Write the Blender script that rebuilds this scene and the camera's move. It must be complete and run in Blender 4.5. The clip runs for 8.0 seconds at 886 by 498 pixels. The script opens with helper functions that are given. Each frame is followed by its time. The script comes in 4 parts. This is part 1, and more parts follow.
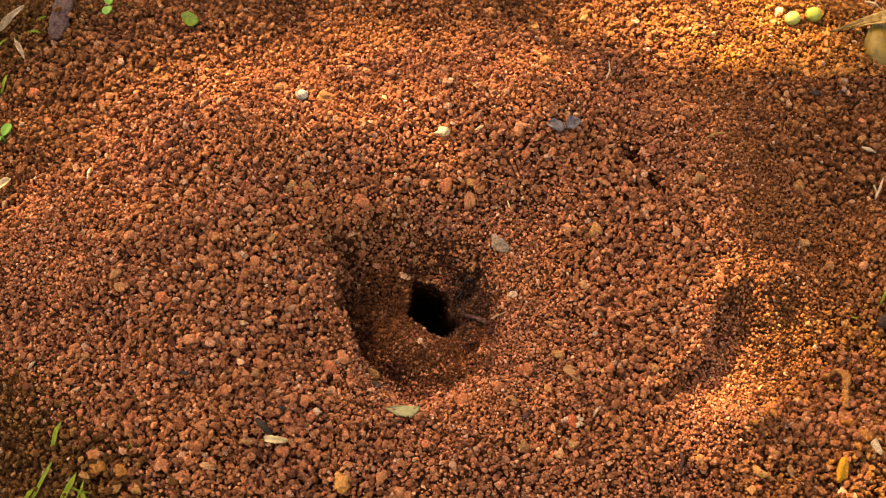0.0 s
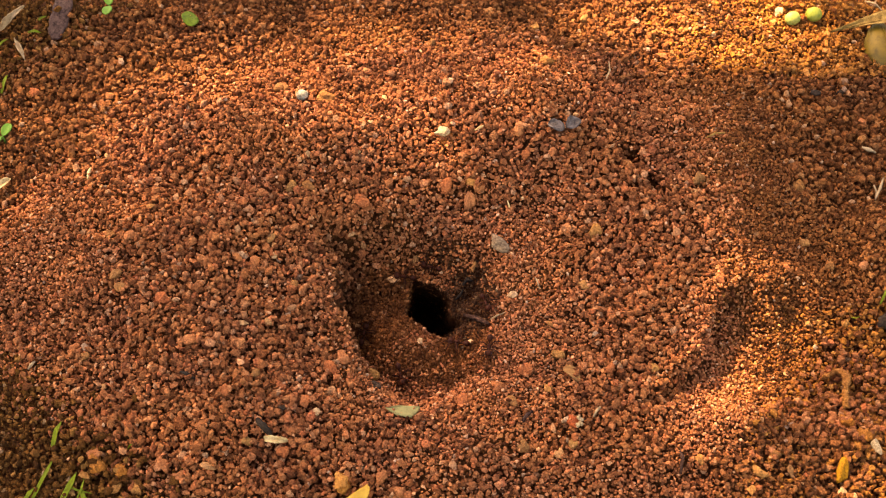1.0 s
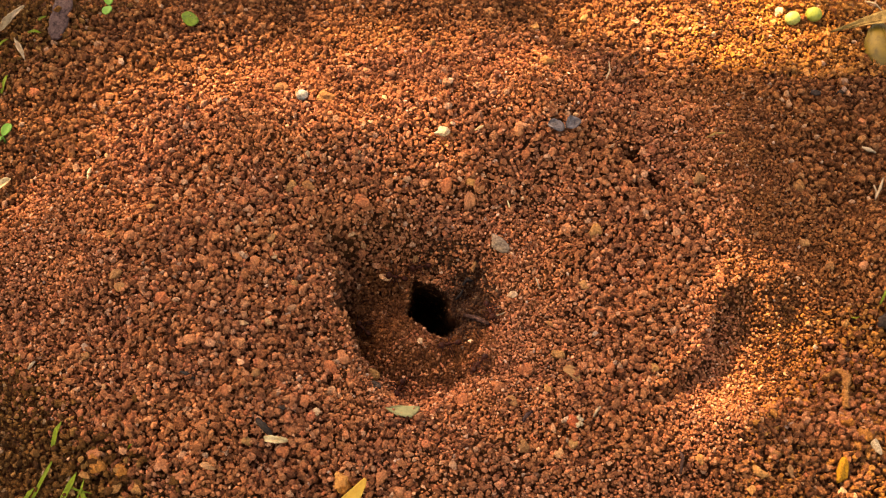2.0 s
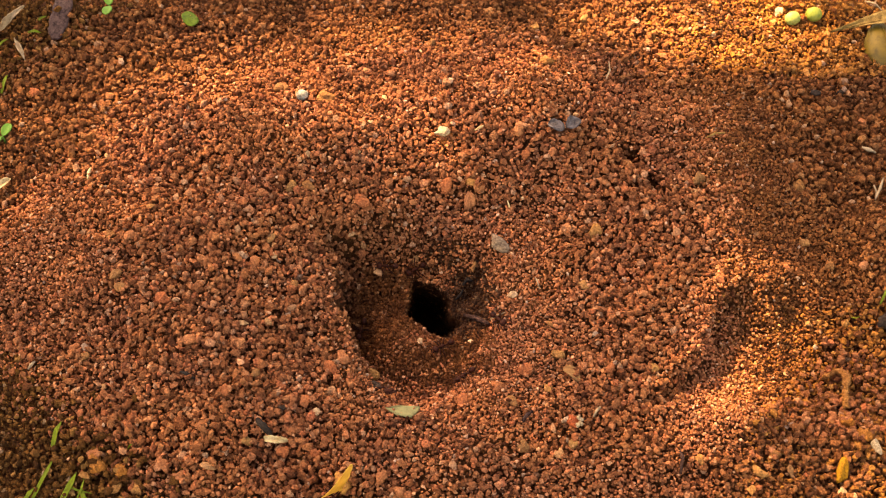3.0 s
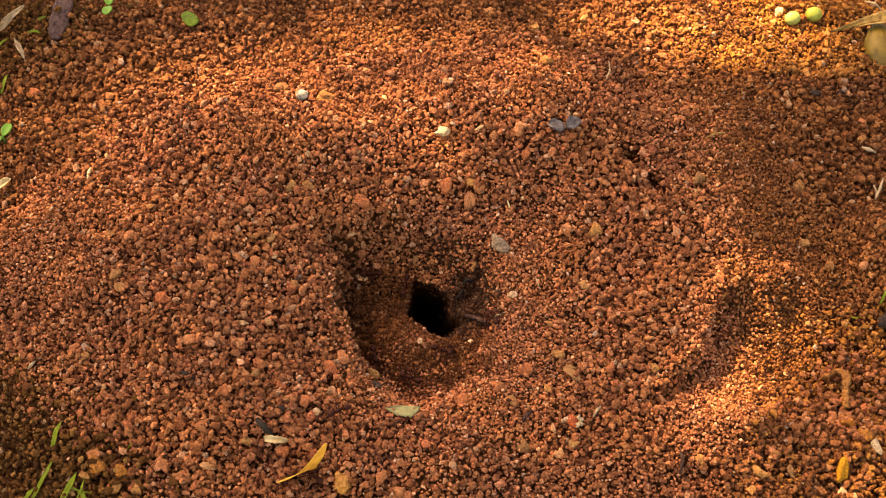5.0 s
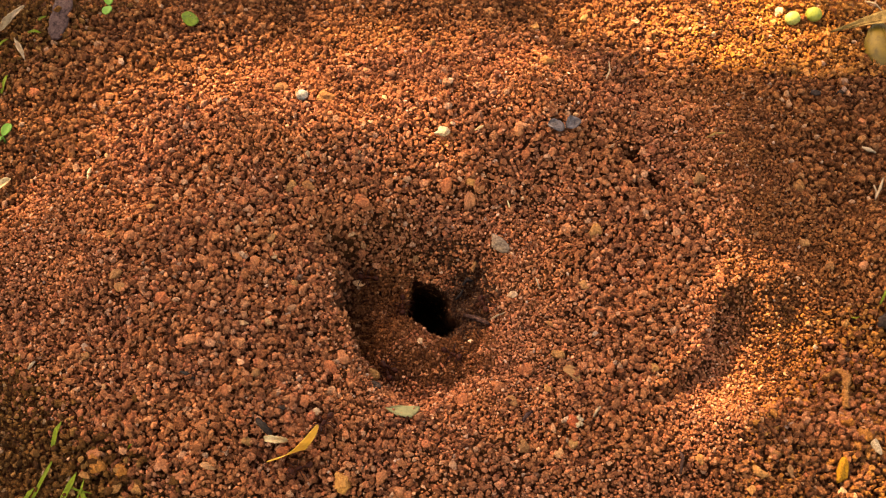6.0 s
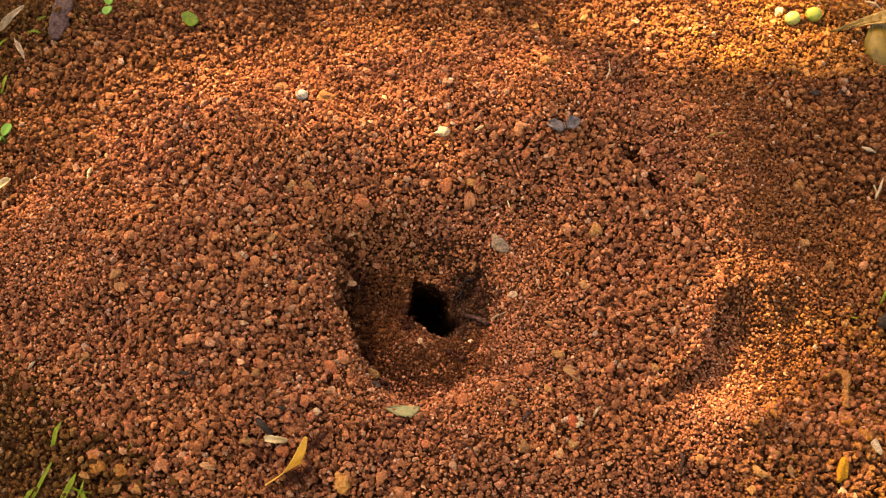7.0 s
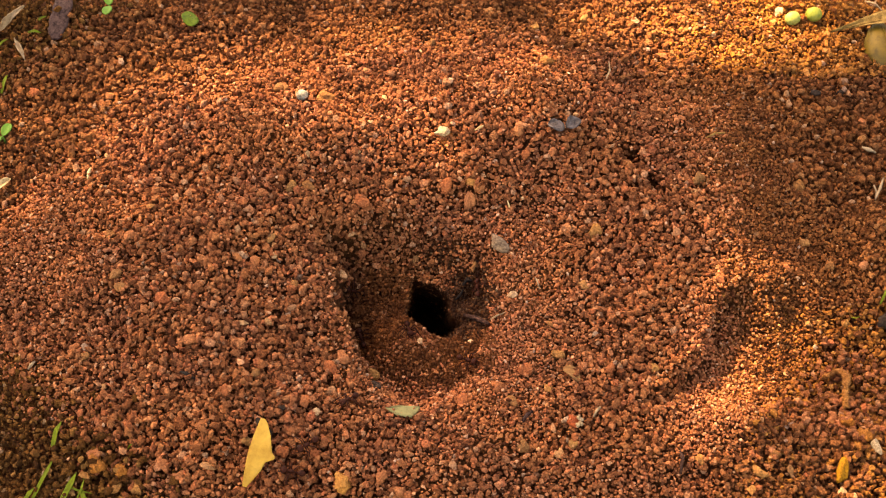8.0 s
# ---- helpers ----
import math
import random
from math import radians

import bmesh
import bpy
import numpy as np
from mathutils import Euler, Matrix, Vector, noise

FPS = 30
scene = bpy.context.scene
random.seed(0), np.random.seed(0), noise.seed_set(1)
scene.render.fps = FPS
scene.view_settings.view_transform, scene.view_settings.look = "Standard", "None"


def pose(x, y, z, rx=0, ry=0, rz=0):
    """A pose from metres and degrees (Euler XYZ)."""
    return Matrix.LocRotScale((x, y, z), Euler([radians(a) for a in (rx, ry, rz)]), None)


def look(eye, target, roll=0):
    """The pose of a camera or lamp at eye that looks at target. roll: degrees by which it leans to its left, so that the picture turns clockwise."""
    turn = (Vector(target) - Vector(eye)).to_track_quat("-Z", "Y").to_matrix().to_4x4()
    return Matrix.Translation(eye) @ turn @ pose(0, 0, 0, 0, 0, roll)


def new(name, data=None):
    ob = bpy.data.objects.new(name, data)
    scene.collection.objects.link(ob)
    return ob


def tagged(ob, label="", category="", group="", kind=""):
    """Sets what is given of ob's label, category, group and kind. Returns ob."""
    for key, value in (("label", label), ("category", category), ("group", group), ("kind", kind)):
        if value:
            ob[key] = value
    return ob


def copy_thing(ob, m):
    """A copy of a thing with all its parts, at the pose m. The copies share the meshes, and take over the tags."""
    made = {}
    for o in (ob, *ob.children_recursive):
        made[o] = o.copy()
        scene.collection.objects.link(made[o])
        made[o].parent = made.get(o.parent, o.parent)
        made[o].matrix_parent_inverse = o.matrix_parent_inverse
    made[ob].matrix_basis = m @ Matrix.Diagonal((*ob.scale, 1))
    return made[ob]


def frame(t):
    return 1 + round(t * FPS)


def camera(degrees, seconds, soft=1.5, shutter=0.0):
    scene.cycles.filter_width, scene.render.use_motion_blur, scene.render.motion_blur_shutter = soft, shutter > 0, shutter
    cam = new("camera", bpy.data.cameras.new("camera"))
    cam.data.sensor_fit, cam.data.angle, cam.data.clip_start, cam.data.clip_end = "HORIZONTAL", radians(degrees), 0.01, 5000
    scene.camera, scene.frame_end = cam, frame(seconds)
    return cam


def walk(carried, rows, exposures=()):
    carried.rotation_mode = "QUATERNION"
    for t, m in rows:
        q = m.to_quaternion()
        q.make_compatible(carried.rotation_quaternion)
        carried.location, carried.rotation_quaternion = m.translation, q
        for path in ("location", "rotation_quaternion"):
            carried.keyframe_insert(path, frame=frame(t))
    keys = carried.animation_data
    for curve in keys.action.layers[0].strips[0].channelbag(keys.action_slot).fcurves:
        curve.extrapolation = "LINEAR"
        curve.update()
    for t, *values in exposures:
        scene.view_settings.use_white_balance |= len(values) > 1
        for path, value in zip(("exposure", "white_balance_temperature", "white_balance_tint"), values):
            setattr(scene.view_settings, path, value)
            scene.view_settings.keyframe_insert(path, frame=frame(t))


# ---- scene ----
# The camera stands still and looks down at the entrance of an ant nest.
cam = camera(32, 8.0, soft=1.15, shutter=0.5)
EYE = (0.0, -0.3974, 0.6360)
walk(cam, [(0.0, look(EYE, (0, 0, 0))), (8.0, look(EYE, (0, 0, 0)))],
     exposures=[(0.0, 3.46, 11400, 20), (3.0, 3.46, 11400, 20), (4.5, 3.43, 11400, 20), (8.0, 3.43, 11400, 20)])

# ---- world and sun ----
SUN_WAY = Vector((-0.47, 0.53, 0.705)).normalized()      # from the ground towards the sun
world = bpy.data.worlds.new("daylight")
scene.world = world
world.use_nodes = True
wn = world.node_tree.nodes
sky = wn.new("ShaderNodeTexSky")
sky.sky_type, sky.sun_disc = "NISHITA", False
sky.sun_elevation = math.asin(SUN_WAY.z)
sky.sun_rotation = math.atan2(SUN_WAY.x, SUN_WAY.y)
wn["Background"].inputs["Strength"].default_value = 0.12
world.node_tree.links.new(sky.outputs[0], wn["Background"].inputs["Color"])
sun_data = bpy.data.lights.new("sun", "SUN")
sun_data.energy, sun_data.angle, sun_data.color = 5.0, radians(0.53), (1.0, 0.98, 0.91)
sun = new("sun", sun_data)
sun.matrix_world = look(SUN_WAY * 8, (0, 0, 0))


# ---- the lie of the land ----
def lattice(i, j, s):
    n = (i * 374761393 + j * 668265263 + s * 974634777) & 0xFFFFFFFF
    n = ((n ^ (n >> 13)) * 1274126177) & 0xFFFFFFFF
    return ((n ^ (n >> 16)) & 0xFFFF) / 65535.0


def swell(x, y, cell, s=0):
    """Smooth noise from -1 to 1 with lumps of that size."""
    x, y = np.asarray(x, float) / cell, np.asarray(y, float) / cell
    i, j = np.floor(x).astype(np.int64), np.floor(y).astype(np.int64)
    u, v = x - i, y - j
    u, v = u * u * (3 - 2 * u), v * v * (3 - 2 * v)
    a = lattice(i, j, s) * (1 - u) + lattice(i + 1, j, s) * u
    b = lattice(i, j + 1, s) * (1 - u) + lattice(i + 1, j + 1, s) * u
    return (a * (1 - v) + b * v) * 2 - 1


def step(a, b, v):
    t = np.clip((v - a) / (b - a), 0, 1)
    return t * t * (3 - 2 * t)


def bump_at(x, y, cx, cy, rx, ry, turn=0.0):
    c, s = math.cos(radians(turn)), math.sin(radians(turn))
    dx, dy = x - cx, y - cy
    return np.exp(-((dx * c + dy * s) / rx) ** 2 - ((dy * c - dx * s) / ry) ** 2)


CREST = (0.008, -0.016, 0.112, 0.088)        # middle and half axes of the crater's crest
PIT = (-0.0110, -0.0280)                     # middle of the collapsed pit round the entrance
HOLE = (-0.0054, -0.0156)                    # middle of the entrance at the pit's floor


def around(x, y, cx, cy):
    return np.hypot(x - cx, y - cy), np.arctan2(y - cy, x - cx)


def hole_depth(x, y):
    """0 outside the entrance, 1 in its middle."""
    c, s = math.cos(radians(-64)), math.sin(radians(-64))
    dx, dy = x - HOLE[0], y - HOLE[1]
    dx, dy = dx + 0.0034 * swell(x, y, 0.008, 31), dy + 0.0034 * swell(x, y, 0.008, 32)
    q = np.hypot((dx * c + dy * s) / 0.0214, (dy * c - dx * s) / 0.0106)
    return np.clip(1 - q, 0, 1)


def height(x, y):
    x, y = np.asarray(x, float), np.asarray(y, float)
    wx = x + 0.006 * swell(x, y, 0.05, 1) + 0.002 * swell(x, y, 0.015, 3)
    wy = y + 0.006 * swell(x, y, 0.05, 2) + 0.002 * swell(x, y, 0.015, 4)
    q = np.hypot((wx - CREST[0]) / CREST[2], (wy - CREST[1]) / CREST[3])
    z = -0.030 * (1 - np.exp(-(np.clip(q - 1.06, 0, None) / 0.95) ** 1.6))
    # the steep right edge of the heap, highest near its upper end
    rim = np.interp(y, [-0.085, -0.068, -0.0545, -0.036, -0.022, -0.010], [0.0880, 0.1050, 0.1190, 0.1265, 0.1345, 0.1345])
    drop = np.interp(y, [-0.088, -0.070, -0.0565, -0.040, -0.026, -0.012, 0.0, 0.035], [0.0, 0.0110, 0.0180, 0.0215, 0.0175, 0.0100, 0.0075, 0.0])
    ragged = x + 0.0012 * swell(x, y, 0.006, 15) + 0.0016 * swell(x, y, 0.014, 9)
    gentle = 0.0085 + 0.042 * step(-0.028, 0.020, y)
    z = z - drop * step(rim - 0.0030, rim + gentle, ragged) * step(0.24, 0.17, x)
    z = z - 0.010 * step(1.1, 0.35, q)
    # the pit, steep on its left and fading out on its right
    d, a = around(wx, wy, *PIT)
    left = np.exp(-((np.abs(a) - math.pi) / 1.1) ** 2) * step(0.004, 0.030, d)
    low = np.exp(-((a + 1.9) / 0.6) ** 2)
    radius = 0.0465 + 0.0029 * np.cos(a) + 0.0043 * np.sin(a) - 0.0053 * np.cos(2 * a) - 0.0047 * np.sin(2 * a)
    radius = radius + 0.0011 * np.cos(3 * a) + 0.0023 * np.sin(3 * a) + 0.0020 * swell(x, y, 0.011, 8)
    wide = 0.024 - 0.021 * left - 0.006 * low
    z = z - (0.013 + 0.024 * left) * step(radius + wide * 0.25, radius - wide, d)
    z = z - 0.011 * step(0.030, 0.009, np.hypot(x - HOLE[0], (y - HOLE[1] - 0.004) * 0.85))
    z = z - 0.019 * bump_at(x, y, -0.0520, 0.0110, 0.0060, 0.0070) - 0.008 * bump_at(x, y, -0.0490, -0.0080, 0.0045, 0.0110)
    z = z - 0.005 * bump_at(x, y, 0.0125, -0.0065, 0.0068, 0.0085)
    # swellings and hollows of the heap and of the ground beside it
    z = z + 0.010 * bump_at(x, y, 0.049, 0.108, 0.030, 0.036)
    z = z + 0.006 * bump_at(x, y, -0.060, 0.078, 0.060, 0.020, 8)
    z = z - 0.006 * bump_at(x, y, -0.114, 0.046, 0.030, 0.018)
    z = z - 0.012 * bump_at(x, y, 0.0960, 0.0580, 0.0040, 0.0075, 32) - 0.011 * bump_at(x, y, 0.1060, 0.0420, 0.0030, 0.0065, 20)
    z = z - 0.007 * bump_at(x, y, 0.172, -0.067, 0.026, 0.024)
    z = z + 0.006 * bump_at(x, y, 0.163, -0.008, 0.018, 0.008, 25)
    far = step(0.5, 1.6, np.hypot(x, y))
    z = z + 0.0020 * swell(x, y, 0.022, 5) + 0.0017 * swell(x, y, 0.009, 6) + 0.0011 * swell(x, y, 0.0048, 7)
    return z + far * (0.02 * swell(x, y, 0.9, 11) + 0.20 * step(3, 40, np.hypot(x, y)) * swell(x, y, 11.0, 12))


def sunk(x, y):
    """Ground points with the tunnel drawn down and away below the entrance."""
    z = height(x, y)
    h = hole_depth(x, y)
    deep = 0.115 * step(0.0, 0.55, h) ** 0.8
    return x - 0.05 * deep, y + 0.50 * deep, z - deep


def lay(x, y):
    """One place's height and its normal."""
    e = 0.0015
    z = float(height(x, y))
    n = Vector((float(height(x - e, y) - height(x + e, y)), float(height(x, y - e) - height(x, y + e)), 2 * e))
    return z, n.normalized()


def on_heap(x, y):
    q = np.hypot((x - CREST[0] + 0.025) / 0.215, (y - CREST[1]) / 0.160)
    edge = 1.0 + 0.05 * swell(x, y, 0.03, 21) + 0.02 * swell(x, y, 0.008, 22)
    return (q < edge) & (x < 0.142 + 0.006 * swell(x, y, 0.02, 23) - 0.10 * np.clip(-y - 0.06, 0, None))


def fineness(x, y):
    """How coarse the crumbs lie, about 1; less where fine grit has run down."""
    c = 1.0 + 0.22 * bump_at(x, y, -0.09, -0.03, 0.09, 0.09) + 0.12 * bump_at(x, y, 0.09, -0.01, 0.03, 0.08)
    c = c + 0.22 * bump_at(x, y, 0.19, -0.09, 0.045, 0.05) + 0.20 * bump_at(x, y, -0.20, 0.13, 0.07, 0.06) + 0.18 * bump_at(x, y, -0.15, -0.110, 0.09, 0.030) + 0.15 * bump_at(x, y, 0.21, 0.07, 0.03, 0.06)
    c = c - 0.36 * bump_at(x, y, 0.155, 0.035, 0.030, 0.065) - 0.60 * bump_at(x, y, 0.1470, -0.0540, 0.020, 0.050, -36)
    c = c - 0.40 * bump_at(x, y, 0.036, -0.030, 0.032, 0.055) - 0.34 * bump_at(x, y, -0.012, -0.050, 0.034, 0.040)
    c = c - 0.30 * bump_at(x, y, -0.022, -0.018, 0.028, 0.030)
    c = c - 0.15 * bump_at(x, y, -0.19, -0.02, 0.05, 0.05)
    return np.clip(c + 0.12 * swell(x, y, 0.03, 41), 0.74, None)
# ---- end of land ----


# ---- materials ----
def material(name):
    m = bpy.data.materials.new(name)
    m.use_nodes = True
    return m, m.node_tree.nodes, m.node_tree.links


def ramp_of(nodes, stops):
    r = nodes.new("ShaderNodeValToRGB")
    while len(r.color_ramp.elements) < len(stops):
        r.color_ramp.elements.new(0.5)
    for e, (p, c) in zip(r.color_ramp.elements, stops):
        e.position, e.color = p, (*c, 1)
    return r


def noise_of(nodes, links, coord, scale, detail=4.0, rough=0.6):
    n = nodes.new("ShaderNodeTexNoise")
    n.inputs["Scale"].default_value, n.inputs["Detail"].default_value, n.inputs["Roughness"].default_value = scale, detail, rough
    links.new(coord, n.inputs["Vector"])
    return n


def mixed(nodes, links, kind, fac, a, b):
    m = nodes.new("ShaderNodeMix")
    m.data_type, m.blend_type = "RGBA", kind
    for v, k in ((fac, 0), (a, 6), (b, 7)):
        if isinstance(v, (int, float)):
            m.inputs[k].default_value = v
        elif isinstance(v, tuple):
            m.inputs[k].default_value = (*v, 1)
        else:
            links.new(v, m.inputs[k])
    return m.outputs[2]


def earth(name, stops, source, rough=0.92, bump=1.0, grain=750.0, spec=0.04, gritty=0.55):
    """Crumbly soil or stone: a colour for each piece, mottled by two sizes of noise, crevice shade painted in, with
    fine relief.
    """
    m, nodes, links = material(name)
    bsdf = nodes["Principled BSDF"]
    co = nodes.new("ShaderNodeTexCoord").outputs["Object"]
    coarse = noise_of(nodes, links, co, 26.0, 3.0)
    fine = noise_of(nodes, links, co, grain, 4.0, 0.75)
    if source == "island":
        pick = nodes.new("ShaderNodeNewGeometry").outputs["Random Per Island"]
    elif source == "object":
        pick = nodes.new("ShaderNodeObjectInfo").outputs["Random"]
    else:
        pick = noise_of(nodes, links, co, 260.0, 4.0, 0.7).outputs["Fac"]
    ramp = ramp_of(nodes, stops)
    links.new(pick, ramp.inputs["Fac"])
    tone = ramp_of(nodes, [(0.34, (0.52, 0.49, 0.48)), (0.50, (1.0, 1.0, 1.0)), (0.64, (1.32, 1.31, 1.29))])
    links.new(fine.outputs["Fac"], tone.inputs["Fac"])
    c = mixed(nodes, links, "MULTIPLY", 0.85, ramp.outputs["Color"], tone.outputs["Color"])
    grit = nodes.new("ShaderNodeTexVoronoi")
    grit.inputs["Scale"].default_value = grain * 1.5
    wobble = mixed(nodes, links, "LINEAR_LIGHT", 0.0004 * 750.0 / grain, co, fine.outputs["Color"])
    links.new(wobble, grit.inputs["Vector"])
    # shade between the grains, painted as darker colour at cell edges
    crevice_shade = ramp_of(nodes, [(0.30, (1.08, 1.07, 1.06)), (0.62, (0.80, 0.78, 0.77)), (0.90, (0.42, 0.39, 0.38))])
    links.new(grit.outputs["Distance"], crevice_shade.inputs["Fac"])
    c = mixed(nodes, links, "MULTIPLY", gritty, c, crevice_shade.outputs["Color"])
    tint = ramp_of(nodes, [(0.35, (0.86, 0.84, 0.92)), (0.62, (1.10, 1.05, 0.92))])
    links.new(coarse.outputs["Fac"], tint.inputs["Fac"])
    c = mixed(nodes, links, "MULTIPLY", 0.8, c, tint.outputs["Color"])
    links.new(c, bsdf.inputs["Base Color"])
    bsdf.inputs["Roughness"].default_value = rough
    bsdf.inputs["Specular IOR Level"].default_value = spec
    b = nodes.new("ShaderNodeBump")
    b.inputs["Strength"].default_value, b.inputs["Distance"].default_value = bump, 0.0034
    links.new(mixed(nodes, links, "SUBTRACT", 0.35 * gritty, fine.outputs["Fac"], grit.outputs["Distance"]), b.inputs["Height"])
    links.new(b.outputs["Normal"], bsdf.inputs["Normal"])
    return m


def plant(name, dark, light, rough=0.5, spread=120.0, through_light=0.25, spec=0.12, spotted=0.7):
    """Leaf or fruit skin: two tones, veins of noise, a little light passing through."""
    m, nodes, links = material(name)
    bsdf = nodes["Principled BSDF"]
    co = nodes.new("ShaderNodeTexCoord").outputs["Object"]
    n = noise_of(nodes, links, co, spread, 5.0, 0.65)
    r = ramp_of(nodes, [(0.33, dark), (0.68, light)])
    links.new(n.outputs["Fac"], r.inputs["Fac"])
    spots = noise_of(nodes, links, co, spread * 6, 3.0)
    t = ramp_of(nodes, [(0.32, (0.55, 0.50, 0.44)), (0.48, (1, 1, 1))])
    links.new(spots.outputs["Fac"], t.inputs["Fac"])
    c = mixed(nodes, links, "MULTIPLY", spotted, r.outputs["Color"], t.outputs["Color"])
    links.new(c, bsdf.inputs["Base Color"])
    bsdf.inputs["Roughness"].default_value = rough
    bsdf.inputs["Specular IOR Level"].default_value = spec
    b = nodes.new("ShaderNodeBump")
    b.inputs["Strength"].default_value, b.inputs["Distance"].default_value = 0.4, 0.0004
    links.new(n.outputs["Fac"], b.inputs["Height"])
    links.new(b.outputs["Normal"], bsdf.inputs["Normal"])
    if through_light:
        tr = nodes.new("ShaderNodeBsdfTranslucent")
        links.new(c, tr.inputs["Color"])
        ms = nodes.new("ShaderNodeMixShader")
        ms.inputs[0].default_value = through_light
        links.new(bsdf.outputs[0], ms.inputs[1])
        links.new(tr.outputs[0], ms.inputs[2])
        links.new(ms.outputs[0], nodes["Material Output"].inputs["Surface"])
    return m


CRUMB = [(0.00, (0.095, 0.028, 0.012)), (0.10, (0.190, 0.056, 0.021)), (0.34, (0.275, 0.086, 0.033)), (0.55, (0.311, 0.099, 0.038)),
         (0.70, (0.352, 0.120, 0.046)), (0.82, (0.362, 0.097, 0.039)), (0.93, (0.430, 0.159, 0.068)), (0.994, (0.408, 0.189, 0.097)), (1.0, (0.418, 0.239, 0.147))]
M_CRUMB = earth("red_soil_crumbs", CRUMB, "island")
# dark soil at the entrance, also used as painted shade above it
M_DAMP_SHADE = earth("damp_and_shaded_soil", [(0, (0.034, 0.013, 0.006)), (0.6, (0.080, 0.030, 0.013)), (0.9, (0.125, 0.046, 0.019)), (1, (0.200, 0.106, 0.054))], "island", 0.85)
# wetter soil with the pit's shade mixed into its colour
M_MOIST_SHADE = earth("moist_and_shaded_red_soil", [(0, (0.097, 0.028, 0.009)), (0.5, (0.162, 0.049, 0.016)), (0.9, (0.227, 0.075, 0.025)), (1, (0.364, 0.150, 0.065))], "island", 0.85)
M_OUTER = earth("ochre_brown_soil_crumbs", [(0.0, (0.105, 0.033, 0.012)), (0.3, (0.201, 0.062, 0.021)), (0.6, (0.275, 0.089, 0.029)), (0.85, (0.312, 0.105, 0.034)), (0.97, (0.348, 0.136, 0.050)), (1.0, (0.385, 0.210, 0.126))], "island")
# yellow-brown soil, darkened further to paint the dim left corners
M_CORNERSHADE = earth("shade_darkened_yellow_brown_crumbs", [(0.0, (0.045, 0.015, 0.004)), (0.3, (0.090, 0.032, 0.008)), (0.6, (0.131, 0.048, 0.011)), (0.85, (0.168, 0.063, 0.016)), (0.97, (0.271, 0.115, 0.034)), (1.0, (0.312, 0.174, 0.089))], "island")
# ochre soil of the lower right, also painted sun glow at upper right
M_OCHRESOIL_SUN = earth("orange_ochre_soil_and_sun_crumbs", [(0.0, (0.139, 0.040, 0.013)), (0.3, (0.256, 0.084, 0.020)), (0.6, (0.353, 0.120, 0.026)), (0.85, (0.402, 0.147, 0.034)), (0.97, (0.451, 0.176, 0.052)), (1.0, (0.474, 0.248, 0.141))], "island")
M_FINE = earth("red_soil_grit", CRUMB, "island", bump=0.3)
M_PIECE = earth("red_soil_lumps", CRUMB, "object", grain=1.1)
# sheet below the crumbs, coloured darker to paint shade in their gaps
M_SOIL_GAPSHADE = earth("red_soil_with_gap_shade", [(0.30, (0.048, 0.014, 0.005)), (0.5, (0.090, 0.029, 0.010)), (0.7, (0.135, 0.047, 0.016))], "noise", bump=0.9)
M_TAN = earth("tan_stone", [(0, (0.205, 0.078, 0.026)), (0.5, (0.225, 0.092, 0.033)), (1, (0.240, 0.106, 0.032))], "object", 0.85, 0.7)
M_RED = earth("orange_stone", [(0, (0.280, 0.072, 0.026)), (0.5, (0.305, 0.092, 0.033)), (1, (0.300, 0.106, 0.042))], "object", 0.85, 0.7)
M_PALE = earth("pale_stone", [(0, (0.290, 0.120, 0.046)), (0.5, (0.345, 0.165, 0.070)), (1, (0.430, 0.240, 0.120))], "object", 0.82, 0.6)
M_BRICK = earth("brick_red_clay", [(0, (0.240, 0.046, 0.016)), (1, (0.280, 0.060, 0.020))], "object", 0.85, 0.6)
M_QUARTZ = earth("cream_quartz", [(0, (0.279, 0.168, 0.084)), (1, (0.344, 0.224, 0.122))], "object", 0.6, 0.7)
M_DARK = earth("dark_stone", [(0, (0.018, 0.010, 0.006)), (1, (0.040, 0.024, 0.016))], "object", 0.9, 0.6, spec=0.04)
M_YELLOW = earth("ochre_stone", [(0, (0.270, 0.102, 0.031)), (1, (0.300, 0.124, 0.036))], "object", 0.87, 0.7)
M_PELLET = earth("pinkish_soil_grain", [(0, (0.440, 0.192, 0.080)), (1, (0.484, 0.218, 0.094))], "object", 0.85, 0.4)
M_OCHRE = earth("bright_ochre_stone", [(0, (0.225, 0.090, 0.008)), (1, (0.255, 0.106, 0.011))], "object", 0.9, 0.6)
M_CLOD = earth("ochre_clod", [(0, (0.400, 0.150, 0.036)), (1, (0.450, 0.185, 0.048))], "object", 0.92, 0.8, gritty=0.25)
M_ORANGECLOD = earth("orange_clod", [(0, (0.280, 0.088, 0.018)), (1, (0.320, 0.108, 0.024))], "object", 0.92, 0.8)
M_GREYTAN = earth("grey_tan_stone", [(0, (0.161, 0.090, 0.050)), (1, (0.176, 0.104, 0.060))], "object", 0.85, 0.5)


# ---- building helpers ----
def part(name, bm, mat, parent=None, label="", smooth=True):
    me = bpy.data.meshes.new(name)
    bm.to_mesh(me)
    bm.free()
    me.materials.append(mat)
    if smooth:
        me.shade_smooth()
    ob = new(name, me)
    if parent:
        ob.parent = parent
    return tagged(ob, label)


